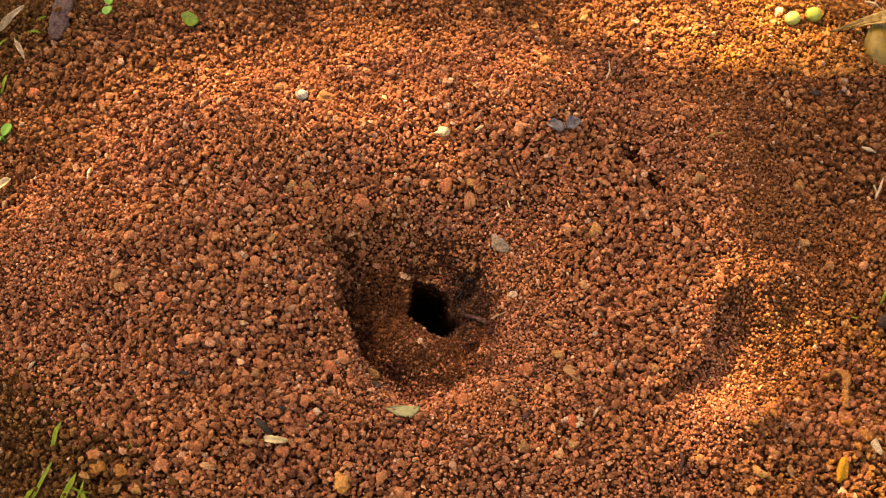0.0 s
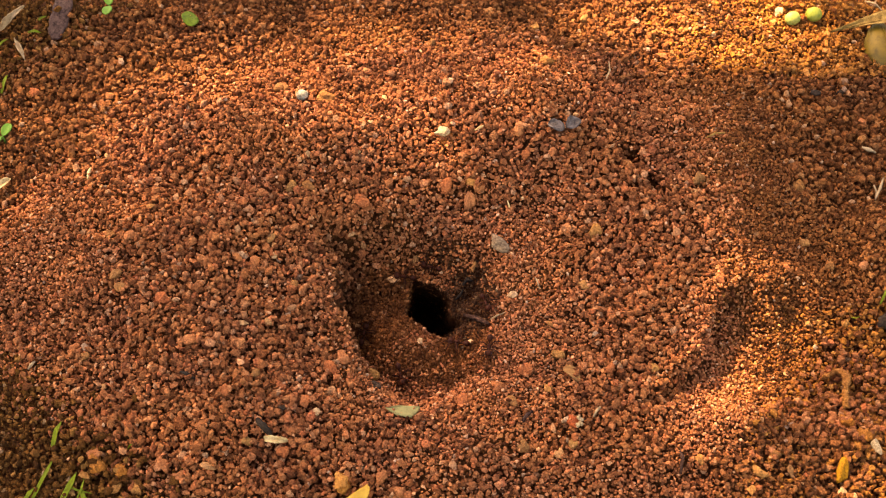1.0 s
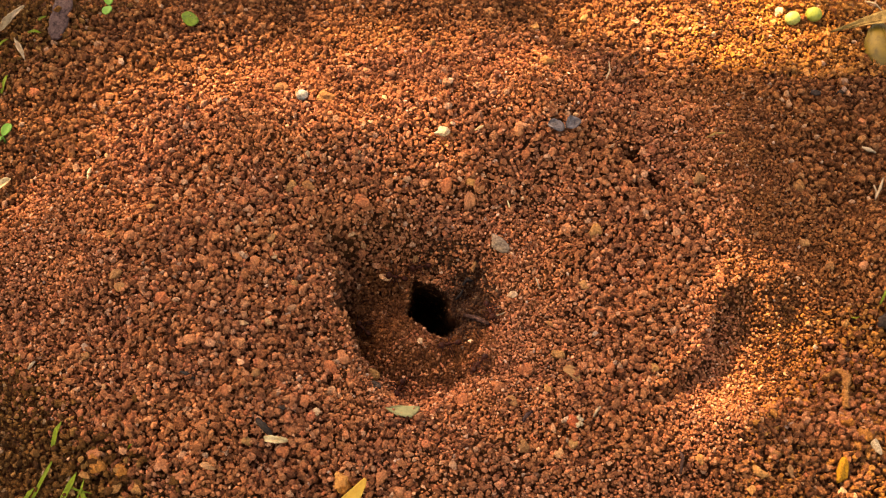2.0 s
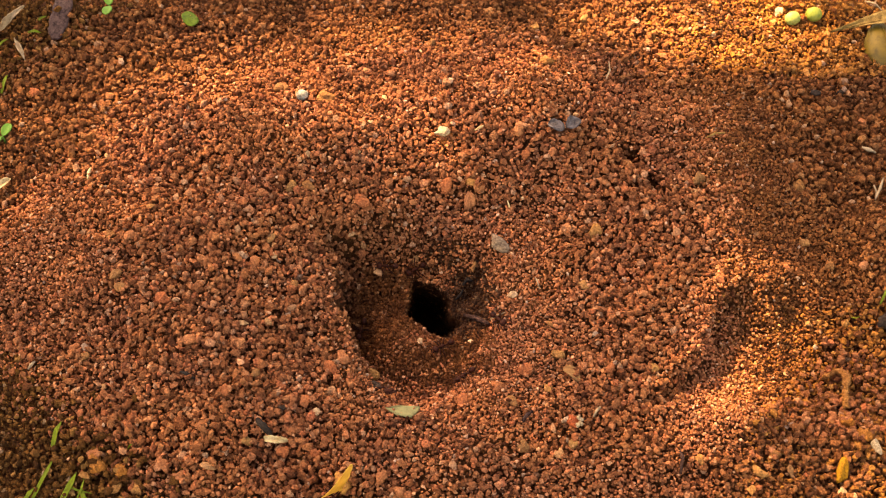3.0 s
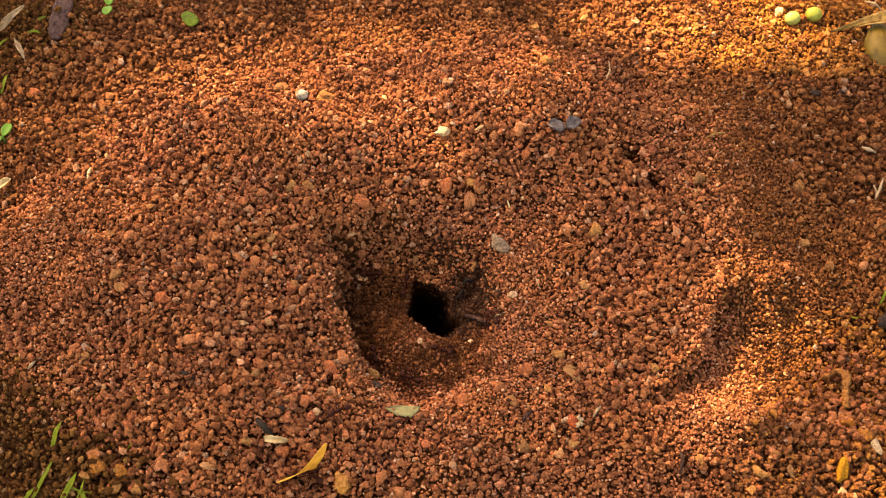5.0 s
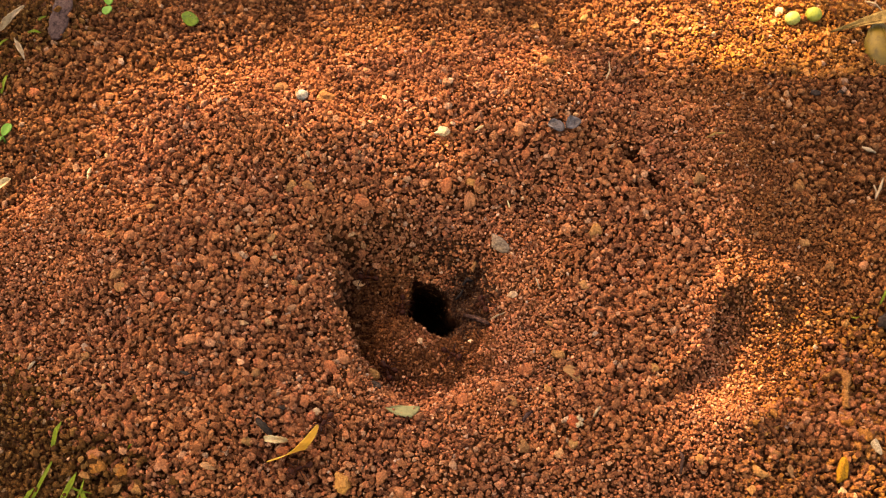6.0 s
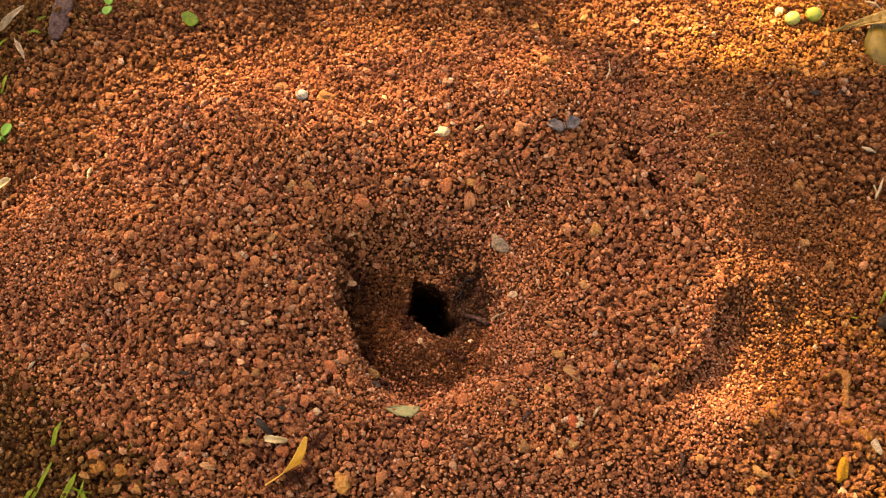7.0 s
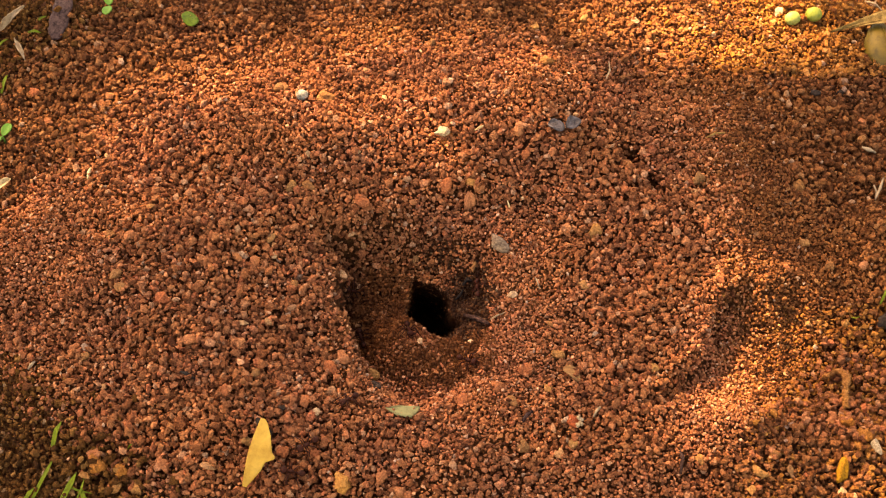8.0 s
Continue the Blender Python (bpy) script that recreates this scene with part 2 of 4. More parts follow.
def mesh_of(name, verts, tris, mat, smooth=True):
    me = bpy.data.meshes.new(name)
    me.vertices.add(len(verts))
    me.vertices.foreach_set("co", np.ascontiguousarray(verts, np.float32).ravel())
    k = tris.shape[1]
    me.loops.add(tris.size)
    me.loops.foreach_set("vertex_index", np.ascontiguousarray(tris, np.int32).ravel())
    me.polygons.add(len(tris))
    me.polygons.foreach_set("loop_start", np.arange(0, tris.size, k, dtype=np.int32))
    me.update(calc_edges=True)
    me.materials.append(mat)
    if smooth:
        me.shade_smooth()
    else:
        me.shade_flat()
    return me


# ---- ground and mound: one sheet of soil, dense in the middle and wide towards the horizon ----
def spaced(lo, hi, fine, reach):
    inner = np.arange(lo, hi + fine / 2, fine)
    steps = fine * 1.16 ** np.arange(1, 80)
    grow = np.cumsum(steps)
    grow = grow[grow < reach]
    return np.concatenate([(lo - grow)[::-1], inner, hi + grow])


gx, gy = spaced(-0.255, 0.255, 0.0016, 120), spaced(-0.155, 0.185, 0.0014, 120)
X, Y = np.meshgrid(gx, gy)
XS, YS, ZS = sunk(X, Y)
near = step(0.9, 0.3, np.hypot(X, Y))
slope_y, slope_x = np.gradient(height(X, Y), gy, gx)
steep = np.clip(np.hypot(slope_x, slope_y), 0, 3.0)
ZS = ZS - near * (0.0010 + 0.0016 * steep) * step(0.4, 1.0, steep) - (0.0008 + 0.0036 * np.clip((fineness(X, Y) - 0.74) / 0.26, 0, 1.2)) * near + near * 0.0005 * swell(X, Y, 0.0032, 13)
grid = np.stack([XS, YS, ZS], -1).reshape(-1, 3)
ny, nx = X.shape
idx = np.arange(nx * ny).reshape(ny, nx)
quads = np.stack([idx[:-1, :-1], idx[:-1, 1:], idx[1:, 1:], idx[1:, :-1]], -1).reshape(-1, 4)
mid = on_heap(X, Y)[:-1, :-1].reshape(-1)


def sheet(name, faces):
    used, back = np.unique(faces, return_inverse=True)
    return mesh_of(name, grid[used], back.reshape(-1, 4), M_SOIL_GAPSHADE)


ground = tagged(new("ground", sheet("ground", quads[~mid])), "red-brown crumbly garden soil round the ant mound", "ground", kind="structure")
mound = tagged(new("ant_mound"), "crater-shaped mound of loose red-brown soil crumbs with a dark entrance hole", "ant mound")
body = new("mound_body", sheet("mound_body", quads[mid]))
body.parent = mound


# ---- soil crumbs ----
def stones(count, subdivisions=0, points=0, seed=1, cuts=5, lumps=0.16, knobs=0, trim=(0.40, 0.80), rugged=0.0):
    """Shapes of broken, slightly rounded lumps of about unit radius."""
    rng = np.random.default_rng(seed)
    made = []
    for _ in range(count):
        bm = bmesh.new()
        if points:
            k = np.arange(points) + 0.5
            phi, th = np.arccos(1 - 2 * k / points), math.pi * (1 + 5 ** 0.5) * k
            p = np.stack([np.cos(th) * np.sin(phi), np.sin(th) * np.sin(phi), np.cos(phi)], -1)
            p = p * rng.uniform(0.70, 1.12, (points, 1)) + rng.normal(0, 0.12, p.shape)
            for v in p:
                bm.verts.new(v)
            got = bmesh.ops.convex_hull(bm, input=bm.verts[:])
            junk = [g for g in got["geom_interior"] if isinstance(g, bmesh.types.BMVert)]
            bmesh.ops.delete(bm, geom=junk, context="VERTS")
        else:
            bmesh.ops.create_icosphere(bm, subdivisions=subdivisions, radius=1.0)
        bm.verts.index_update()
        v = np.array([q.co[:] for q in bm.verts])
        f = np.array([[q.index for q in face.verts] for face in bm.faces])
        bm.free()
        for _ in range(cuts):
            n = rng.normal(size=3)
            n /= np.linalg.norm(n)
            over = np.clip(v @ n - rng.uniform(*trim), 0, None)
            v = v - over[:, None] * n * 0.97
        if knobs:
            k = rng.normal(size=(knobs, 3))
            k /= np.linalg.norm(k, axis=1)[:, None]
            near_ = np.exp(-((1 - (v / np.linalg.norm(v, axis=1)[:, None]) @ k.T) / 0.16) ** 1.0)
            v = v * (0.62 + 0.48 * near_.max(1) * rng.uniform(0.8, 1.2))[:, None]
        ways = rng.normal(size=(5, 3)) * 2.6
        v = v * (1 + lumps * np.mean(np.sin(v @ ways.T + rng.uniform(0, 6, 5)), 1) * 1.6)[:, None]
        v = v * (1 + rng.normal(0, rugged, len(v)))[:, None]
        made.append((v / np.abs(v).max(0).mean(), f))
    return made


def turns(n, rng):
    q = rng.normal(size=(n, 4))
    q /= np.linalg.norm(q, axis=1)[:, None]
    w, x, y, z = q.T
    return np.stack([1 - 2 * (y * y + z * z), 2 * (x * y - z * w), 2 * (x * z + y * w),
                     2 * (x * y + z * w), 1 - 2 * (x * x + z * z), 2 * (y * z - x * w),
                     2 * (x * z - y * w), 2 * (y * z + x * w), 1 - 2 * (x * x + y * y)], -1).reshape(n, 3, 3)


def scatter(cell, size, spread, shapes, seed, sink, share, singly=False, flat=0.82, pit=False):
    """Crumbs over the stretch of ground before the camera, about one in each cell. Returns corners and faces for the heap and the rest."""
    rng = np.random.default_rng(seed)
    xs, ys = np.arange(-0.262, 0.262, cell), np.arange(-0.150, 0.185, cell)
    x, y = (a.ravel() for a in np.meshgrid(xs, ys))
    x, y = x + rng.uniform(-0.55, 0.55, x.size) * cell, y + rng.uniform(-0.55, 0.55, x.size) * cell
    keep = np.abs(x) < 0.212 + 0.16 * (y + 0.13)
    x, y = x[keep], y[keep]
    c = fineness(x, y)
    keep = rng.random(x.size) < np.interp(c, [0.74, 0.86, 1.0], share)
    if pit:
        keep = bump_at(x, y, -0.016, -0.004, 0.054, 0.042) > rng.uniform(0.35, 0.75, x.size)
    x, y = x[keep], y[keep]
    s = 0.5 * size * (fineness(x, y) if size > 0.0016 else np.maximum(fineness(x, y), 0.98)) * np.exp(np.clip(rng.normal(0, spread, x.size), -0.7, 0.52))
    px, py, pz = sunk(x, y)
    if not singly:
        pz = pz - 0.0011 * np.clip((fineness(x, y) - 0.98) / 0.2, 0, 1)
    pz = pz + s * rng.normal(sink[0], sink[1], x.size)
    keep = (hole_depth(x, y) < 0.40)
    x, y, s, px, py, pz = (a[keep] for a in (x, y, s, px, py, pz))
    blur = rng.normal(0, 0.010, (2, x.size))
    heap = on_heap(x + blur[0], y + blur[1]).astype(int)
    # first patch is wet soil, second paints the shade above the hole
    damp_shade = np.maximum(1.2 * bump_at(x, y, 0.0120, -0.0170, 0.014, 0.022), 0.7 * bump_at(x, y, 0.0020, 0.0110, 0.016, 0.009))
    heap[damp_shade > rng.uniform(0.30, 0.85, x.size)] = 2
    # pit floor and walls: wet soil plus shade painted by crumb colour
    moist_shade = np.maximum(bump_at(x, y, -0.0310, -0.0170, 0.0270, 0.0350), 0.85 * bump_at(x, y, -0.0120, -0.0480, 0.0300, 0.0150))
    moist_shade = np.maximum(moist_shade, np.maximum(bump_at(x, y, 0.0090, -0.0350, 0.0180, 0.0210), 0.75 * bump_at(x, y, 0.0020, -0.0580, 0.0340, 0.0120)))
    heap[(heap == 1) & (moist_shade > rng.uniform(0.35, 0.75, x.size))] = 4
    # below: ochre soil; above y 0.125: yellow sunlight painted as crumb colour
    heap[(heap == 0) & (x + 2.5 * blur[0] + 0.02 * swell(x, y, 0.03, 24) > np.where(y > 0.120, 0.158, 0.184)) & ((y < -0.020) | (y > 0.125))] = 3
    # lower and upper left corners, where shade is put into crumb colour
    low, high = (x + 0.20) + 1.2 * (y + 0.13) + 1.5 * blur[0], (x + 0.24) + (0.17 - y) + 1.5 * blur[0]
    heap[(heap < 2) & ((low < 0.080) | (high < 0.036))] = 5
    # right edge: darker crumbs paint the dimming towards the picture's border
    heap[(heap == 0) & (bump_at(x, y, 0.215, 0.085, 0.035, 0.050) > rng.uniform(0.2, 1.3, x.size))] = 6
    which = rng.integers(0, len(shapes), x.size)
    rot = turns(x.size, rng)
    stretch = np.stack([rng.uniform(0.88, 1.28, x.size), rng.uniform(0.74, 1.04, x.size), rng.uniform(flat - 0.18, flat + 0.12, x.size)], -1) * s[:, None]
    ring = np.hypot(x - PIT[0], y - PIT[1])
    single = (heap != 2) & (heap != 4) & (((ring > 0.040) & (ring < 0.060) & (x < 0.004)) | (np.hypot(x - 0.185, y + 0.065) < 0.030)) if singly else np.zeros(x.size, bool)
    for n in np.nonzero(single)[0]:
        ob = new("soil_crumb", CRUMB_SHAPES[which[n]])
        ob.parent = mound if heap[n] in (1, 2, 4) else ground
        ob.matrix_basis = Matrix.Translation((px[n], py[n], pz[n])) @ Matrix(rot[n].tolist()).to_4x4() @ Matrix.Diagonal((*stretch[n], 1))
    which = np.where(single, -1, which)
    out = []
    for side in (1, 0, 2, 3, 4, 5, 6):
        vs, fs, base = [], [], 0
        for k, (v, f) in enumerate(shapes):
            pick = np.nonzero((which == k) & (heap == side))[0]
            if not len(pick):
                continue
            p = np.einsum("nij,nkj->nki", rot[pick], v[None] * stretch[pick][:, None, :])
            p = p + np.stack([px[pick], py[pick], pz[pick]], -1)[:, None, :]
            vs.append(p.reshape(-1, 3))
            fs.append((f[None] + (base + np.arange(len(pick)) * len(v))[:, None, None]).reshape(-1, f.shape[1]))
            base += len(pick) * len(v)
        out.append((np.concatenate(vs), np.concatenate(fs)) if vs else None)
    return out


BIG, MIDDLE, SMALL = stones(8, subdivisions=2, seed=3, cuts=6, lumps=0.16, knobs=10, rugged=0.08) + stones(20, points=21, seed=6, cuts=2, lumps=0.14, rugged=0.10), stones(20, points=15, seed=4, cuts=3, lumps=0.16, rugged=0.10), stones(12, points=10, seed=5, cuts=2, lumps=0.2, rugged=0.10)
CRUMB_SHAPES = [mesh_of("soil_crumb", v, f, M_PIECE, False) for v, f in BIG]
for cell, size, spread, shapes, seed, sink, share, mat, word in (
        (0.0026, 0.0027, 0.30, BIG, 11, (0.40, 0.45), (0.12, 0.46, 0.80), M_CRUMB, "coarse"), (0.0018, 0.0021, 0.26, MIDDLE, 12, (-0.50, 0.65), (0.85, 0.78, 0.66), M_CRUMB, "medium"),
        (0.0012, 0.0015, 0.26, SMALL, 13, (0.30, 1.0), (1.0, 0.7, 0.36), M_FINE, "fine"), (0.0015, 0.0018, 0.26, MIDDLE, 14, (0.2, 0.5), (1.0, 1.0, 1.0), M_CRUMB, "steep")):
    for heap, got in zip((1, 0, 2, 3, 4, 5, 6), scatter(cell, size, spread, shapes, seed, sink, share, shapes is BIG, pit=word == "steep")):
        if got is None:
            continue
        v, f = got
        word = "medium" if word == "steep" else word
        name = "loose_soil"
        ob = new(name, mesh_of(name, v, f, (M_OUTER, mat, M_DAMP_SHADE, M_OCHRESOIL_SUN, M_MOIST_SHADE, M_CORNERSHADE, M_MOIST_SHADE)[heap], False))
        if heap in (1, 2, 4):
            ob.parent = mound
        tagged(ob, f"{word} crumbs of dampened and shade-darkened soil" if heap == 2 else f"{word} crumbs of moistened and shade-darkened reddish soil" if heap in (4, 6) else f"loose {word} crumbs of dry {'ochre' if heap == 3 else 'shade-darkened yellow-brown' if heap == 5 else 'red-brown'} soil", "" if heap in (1, 2, 4) else "soil", kind="stuff")
# ---- things ----
def plate(P, thick):
    """A thin body from a grid of places, with an upper and a lower skin."""
    n, m = P.shape[:2]
    du, dv = np.gradient(P, axis=0), np.gradient(P, axis=1)
    nor = np.cross(du, dv)
    nor /= np.linalg.norm(nor, axis=-1)[..., None] + 1e-12
    bm = bmesh.new()
    top = [[bm.verts.new(P[i, j] + nor[i, j] * thick / 2) for j in range(m)] for i in range(n)]
    low = [[bm.verts.new(P[i, j] - nor[i, j] * thick / 2) for j in range(m)] for i in range(n)]
    for i in range(n - 1):
        for j in range(m - 1):
            bm.faces.new((top[i][j], top[i + 1][j], top[i + 1][j + 1], top[i][j + 1]))
            bm.faces.new((low[i][j], low[i][j + 1], low[i + 1][j + 1], low[i + 1][j]))
    rim = [(i, 0) for i in range(n)] + [(n - 1, j) for j in range(1, m)] + [(i, m - 1) for i in range(n - 2, -1, -1)] + [(0, j) for j in range(m - 2, 0, -1)]
    for (a, b), (c, d) in zip(rim, rim[1:] + rim[:1]):
        bm.faces.new((top[a][b], low[a][b], low[c][d], top[c][d]))
    bmesh.ops.recalc_face_normals(bm, faces=bm.faces[:])
    return bm


def leaf_shape(length, width, bend=0.0, curl=0.0, sharp=1.0, left=1.0, right=1.0, wave=0.0, tear=0.0, seed=0, n=18, m=7, thick=0.00025, at=0.42):
    """A leaf along y from its base, bent lengthways, curled sideways, with a waved or torn edge."""
    rng = np.random.default_rng(seed)
    t = np.linspace(0, 1, n)
    p = math.log(0.5) / math.log(at)
    w = (np.sin(math.pi * np.clip(t, 0.002, 0.998) ** p)) ** sharp * width / 2
    s = np.linspace(-1, 1, m)
    P = np.zeros((n, m, 3))
    rag = 1 - tear * rng.random((n, 2))
    for i in range(n):
        side = np.where(s < 0, s * left * rag[i, 0], s * right * rag[i, 1])
        P[i, :, 0] = side * w[i]
        P[i, :, 1] = t[i] * length
        P[i, :, 2] = bend * length * 4 * t[i] * (1 - t[i]) + curl * np.abs(side) ** 1.5 * w[i] + wave * width * np.sin(7 * t[i] + 2 * s + seed) * np.abs(s)
    return plate(P, thick)


def tube(points, radii, sides=7, seed=0, rough=0.0):
    rng = np.random.default_rng(seed)
    bm = bmesh.new()
    pts = [Vector(p) for p in points]
    rings = []
    for i, p in enumerate(pts):
        way = (pts[min(i + 1, len(pts) - 1)] - pts[max(i - 1, 0)]).normalized()
        side = way.orthogonal().normalized() if i == 0 else (side - way * side.dot(way)).normalized()
        up = way.cross(side)
        r = radii[i] if isinstance(radii, (list, tuple)) else radii
        rings.append([bm.verts.new(p + (side * math.cos(a) + up * math.sin(a)) * r * (1 + rough * rng.uniform(-1, 1)))
                      for a in (2 * math.pi * k / sides for k in range(sides))])
    for a, b in zip(rings, rings[1:]):
        for k in range(sides):
            bm.faces.new((a[k], a[(k + 1) % sides], b[(k + 1) % sides], b[k]))
    bm.faces.new(rings[0][::-1])
    bm.faces.new(rings[-1])
    return bm


def laid(x, y, turn=0.0, lift=0.0, tilt=0.0, roll=0.0):
    """The pose of a thing that lies on the soil with its y axis turned from the world's x axis by turn degrees."""
    z, n = lay(x, y)
    face = Vector((0, 0, 1)).rotation_difference(n.lerp(Vector((0, 0, 1)), 0.3)).to_matrix().to_4x4()
    return Matrix.Translation((x, y, z + lift)) @ face @ pose(0, 0, 0, 0, 0, turn - 90) @ pose(0, 0, 0, tilt, roll, 0)


def put(ob, m):
    ob.matrix_basis = m
    return ob


# ---- the tree whose crown shades the mound ----
M_BARK = earth("grey_brown_bark", [(0.3, (0.10, 0.07, 0.05)), (0.7, (0.22, 0.16, 0.11))], "noise", 0.9, 0.8, 120.0)
M_CROWN = plant("tree_leaves", (0.035, 0.075, 0.015), (0.075, 0.13, 0.025), 0.45, 30.0, 0.12)
GAPS = [  # middle, half axes, turn, how much sun comes through
    (-0.0288, 0.1438, 0.050, 0.028, 0, 0.27), (-0.0260, 0.0750, 0.034, 0.026, 0, 0.18), (-0.1750, 0.0850, 0.040, 0.030, 0, 0.06), (-0.1454, 0.0842, 0.045, 0.028, 8, 0.20), (0.0219, 0.0733, 0.030, 0.022, 0, 0.12), (0.1380, 0.1560, 0.050, 0.025, -8, 0.60), (0.1600, -0.0300, 0.016, 0.016, -35, 0.50), (0.1500, -0.1180, 0.050, 0.022, 0, 0.24), (0.2020, -0.1160, 0.026, 0.020, 0, 0.18), (-0.1400, 0.1260, 0.045, 0.025, 10, 0.20), (0.1760, -0.0230, 0.038, 0.026, -15, 0.16), (0.1380, -0.0660, 0.026, 0.022, 20, 0.06),
    (-0.1981, 0.1084, 0.060, 0.030, 8, 0.20), (-0.1101, 0.1220, 0.055, 0.022, 8, 0.38), (-0.0417, 0.0837, 0.042, 0.032, -30, 0.34),
    (-0.0182, 0.0586, 0.024, 0.015, 0, 0.34), (-0.0568, 0.1509, 0.085, 0.022, 0, 0.15), (0.0485, 0.1031, 0.034, 0.032, 0, 0.28),
    (0.1552, 0.1622, 0.072, 0.036, -6, 1.10), (0.1870, 0.1401, 0.040, 0.022, -20, 0.34), (0.1496, -0.0094, 0.016, 0.018, 0, 0.26),
    (0.1510, -0.0480, 0.022, 0.040, -36, 0.95), (0.1659, -0.0297, 0.019, 0.024, -35, 0.50), (-0.0486, 0.0170, 0.032, 0.026, 0, 0.18), (-0.0096, 0.0182, 0.03, 0.012, 0, 0.12), (0.0627, 0.0046, 0.040, 0.045, 0, 0.06), (0.1993, -0.0033, 0.028, 0.022, 0, 0.16), (-0.1795, 0.0477, 0.062, 0.034, 0, 0.11), (0.1133, -0.0093, 0.022, 0.024, 0, 0.07), (0.1145, -0.0972, 0.034, 0.030, 30, 0.28), (0.2002, -0.0258, 0.030, 0.030, 0, 0.08),
    (0.1856, -0.1073, 0.044, 0.030, 0, 0.09), (-0.0921, -0.1187, 0.090, 0.016, 0, 0.02), (0.0846, -0.1199, 0.050, 0.016, 0, 0.08)]


DENSE = [(0.0120, -0.0560, 0.036, 0.026, 0, 0.9), (-0.0240, -0.0636, 0.036, 0.016, 0, 0.6), (-0.2449, 0.1740, 0.05, 0.05, 0, 0.6), (0.2256, 0.0511, 0.035, 0.06, 0, 0.5), (-0.1820, -0.1059, 0.09, 0.06, 0, 0.7), (-0.0045, -0.0222, 0.034, 0.026, 0, 0.96), (0.0139, -0.0394, 0.026, 0.022, 0, 0.6), (-0.0265, -0.0162, 0.020, 0.024, 10, 0.85), (0.1842, 0.0804, 0.080, 0.045, -8, 0.85), (0.0164, -0.0495, 0.038, 0.032, 0, 0.82), (-0.0211, -0.1232, 0.20, 0.022, 0, 0.55), (0.2160, 0.1038, 0.060, 0.030, -10, 0.6), (-0.2268, 0.1578, 0.065, 0.045, 0, 0.75),
         (0.1212, -0.0438, 0.018, 0.032, -25, 0.6), (0.0821, -0.0757, 0.03, 0.022, 0, 0.4), (0.2360, 0.1268, 0.034, 0.040, 0, 0.9), (0.1693, -0.0738, 0.024, 0.024, 0, 0.5), (-0.1921, -0.0713, 0.05, 0.06, 0, 0.4), (-0.1151, 0.0444, 0.035, 0.020, 0, 0.45), (0.0994, 0.0530, 0.03, 0.03, 0, 0.2)]


def sunlit(x, y):
    s = 0.035 + 0.012 * swell(x, y, 0.06, 77)
    for cx, cy, rx, ry, turn, much in GAPS:
        s = s + much * np.exp(-1.0 * (-np.log(bump_at(x, y, cx, cy, rx, ry, turn) + 1e-9)) ** 1.5)
    for cx, cy, rx, ry, turn, much in DENSE:
        s = s * (1 - much * bump_at(x, y, cx, cy, rx, ry, turn))
    return np.clip(s, 0.025, 0.97)


def shade_tree():
    rng = np.random.default_rng(51)
    tree = tagged(new("shade_tree"), "small fine-leaved tree whose crown shades the mound", "tree")
    way = np.array(SUN_WAY)
    foot = np.array((-1.05, 1.45, float(height(-1.05, 1.45))))
    fork = foot + np.array((0.04, -0.06, 0.85))
    tree.location = foot
    def bit(name, bm, mat):
        ob = part(name, bm, mat, tree)
        ob.location = -Vector(foot)
        return ob
    bit("trunk", tube([foot - (0, 0, 0.1), foot + (0.01, 0, 0.02), foot + (0.03, -0.01, 0.45), fork, fork + (0.05, -0.05, 0.35)], [0.075, 0.060, 0.045, 0.038, 0.024], 10, 1, 0.06), M_BARK)
    heart = way * 2.4
    for k in range(11):
        a = 2 * math.pi * k / 11
        end = heart + np.array((math.cos(a) * 0.42, math.sin(a) * 0.40, rng.uniform(-0.30, 0.45)))
        mid_ = fork * 0.55 + end * 0.45 + rng.normal(0, 0.05, 3)
        bit("limb", tube([fork, mid_ * 0.6 + fork * 0.4 + (0, 0, 0.03), mid_, end], [0.009, 0.005, 0.003, 0.0012], 6, k, 0.08), M_BARK)
    n = 175000
    r, a = 0.46 * np.sqrt(rng.random(n)), rng.uniform(0, 2 * math.pi, n)
    sx, sy = r * np.cos(a) + 0.01, r * np.sin(a) * 0.95
    thick_ = 3.6
    p = -np.log(sunlit(sx, sy)) / thick_
    edge_ = step(0.45, 0.35, r + 0.05 * swell(sx, sy, 0.12, 55))
    keep = rng.random(n) < p * (0.35 + 0.65 * edge_)
    sx, sy, r = sx[keep], sy[keep], r[keep]
    n = len(sx)
    dist = 2.4 + rng.uniform(-1, 1, n) * (0.40 - 0.45 * r) + 0.12 * swell(sx, sy, 0.15, 56)
    mid_ = np.stack([sx, sy, height(sx, sy)], -1) + way * dist[:, None]
    rot = turns(n, rng)
    size = rng.uniform(0.8, 1.2, n)[:, None, None]
    leaf = np.array([(-0.0048, 0, 0), (0.0005, 0.0022, 0.0007), (0.0051, 0, 0), (0.0005, -0.0022, 0.0007)])
    v = np.einsum("nij,kj->nki", rot, leaf) * size + mid_[:, None, :]
    f = np.array([(0, 1, 2), (0, 2, 3)])[None] + (np.arange(n) * 4)[:, None, None]
    crown = new("crown", mesh_of("crown", v.reshape(-1, 3) - foot, f.reshape(-1, 3), M_CROWN))
    crown.parent = tree
    return tree


shade_tree()

# ---- pebbles that stand out of the crumbs ----
PEBBLE_SHAPES = stones(18, subdivisions=3, seed=71, cuts=8, lumps=0.34, trim=(0.50, 0.88))


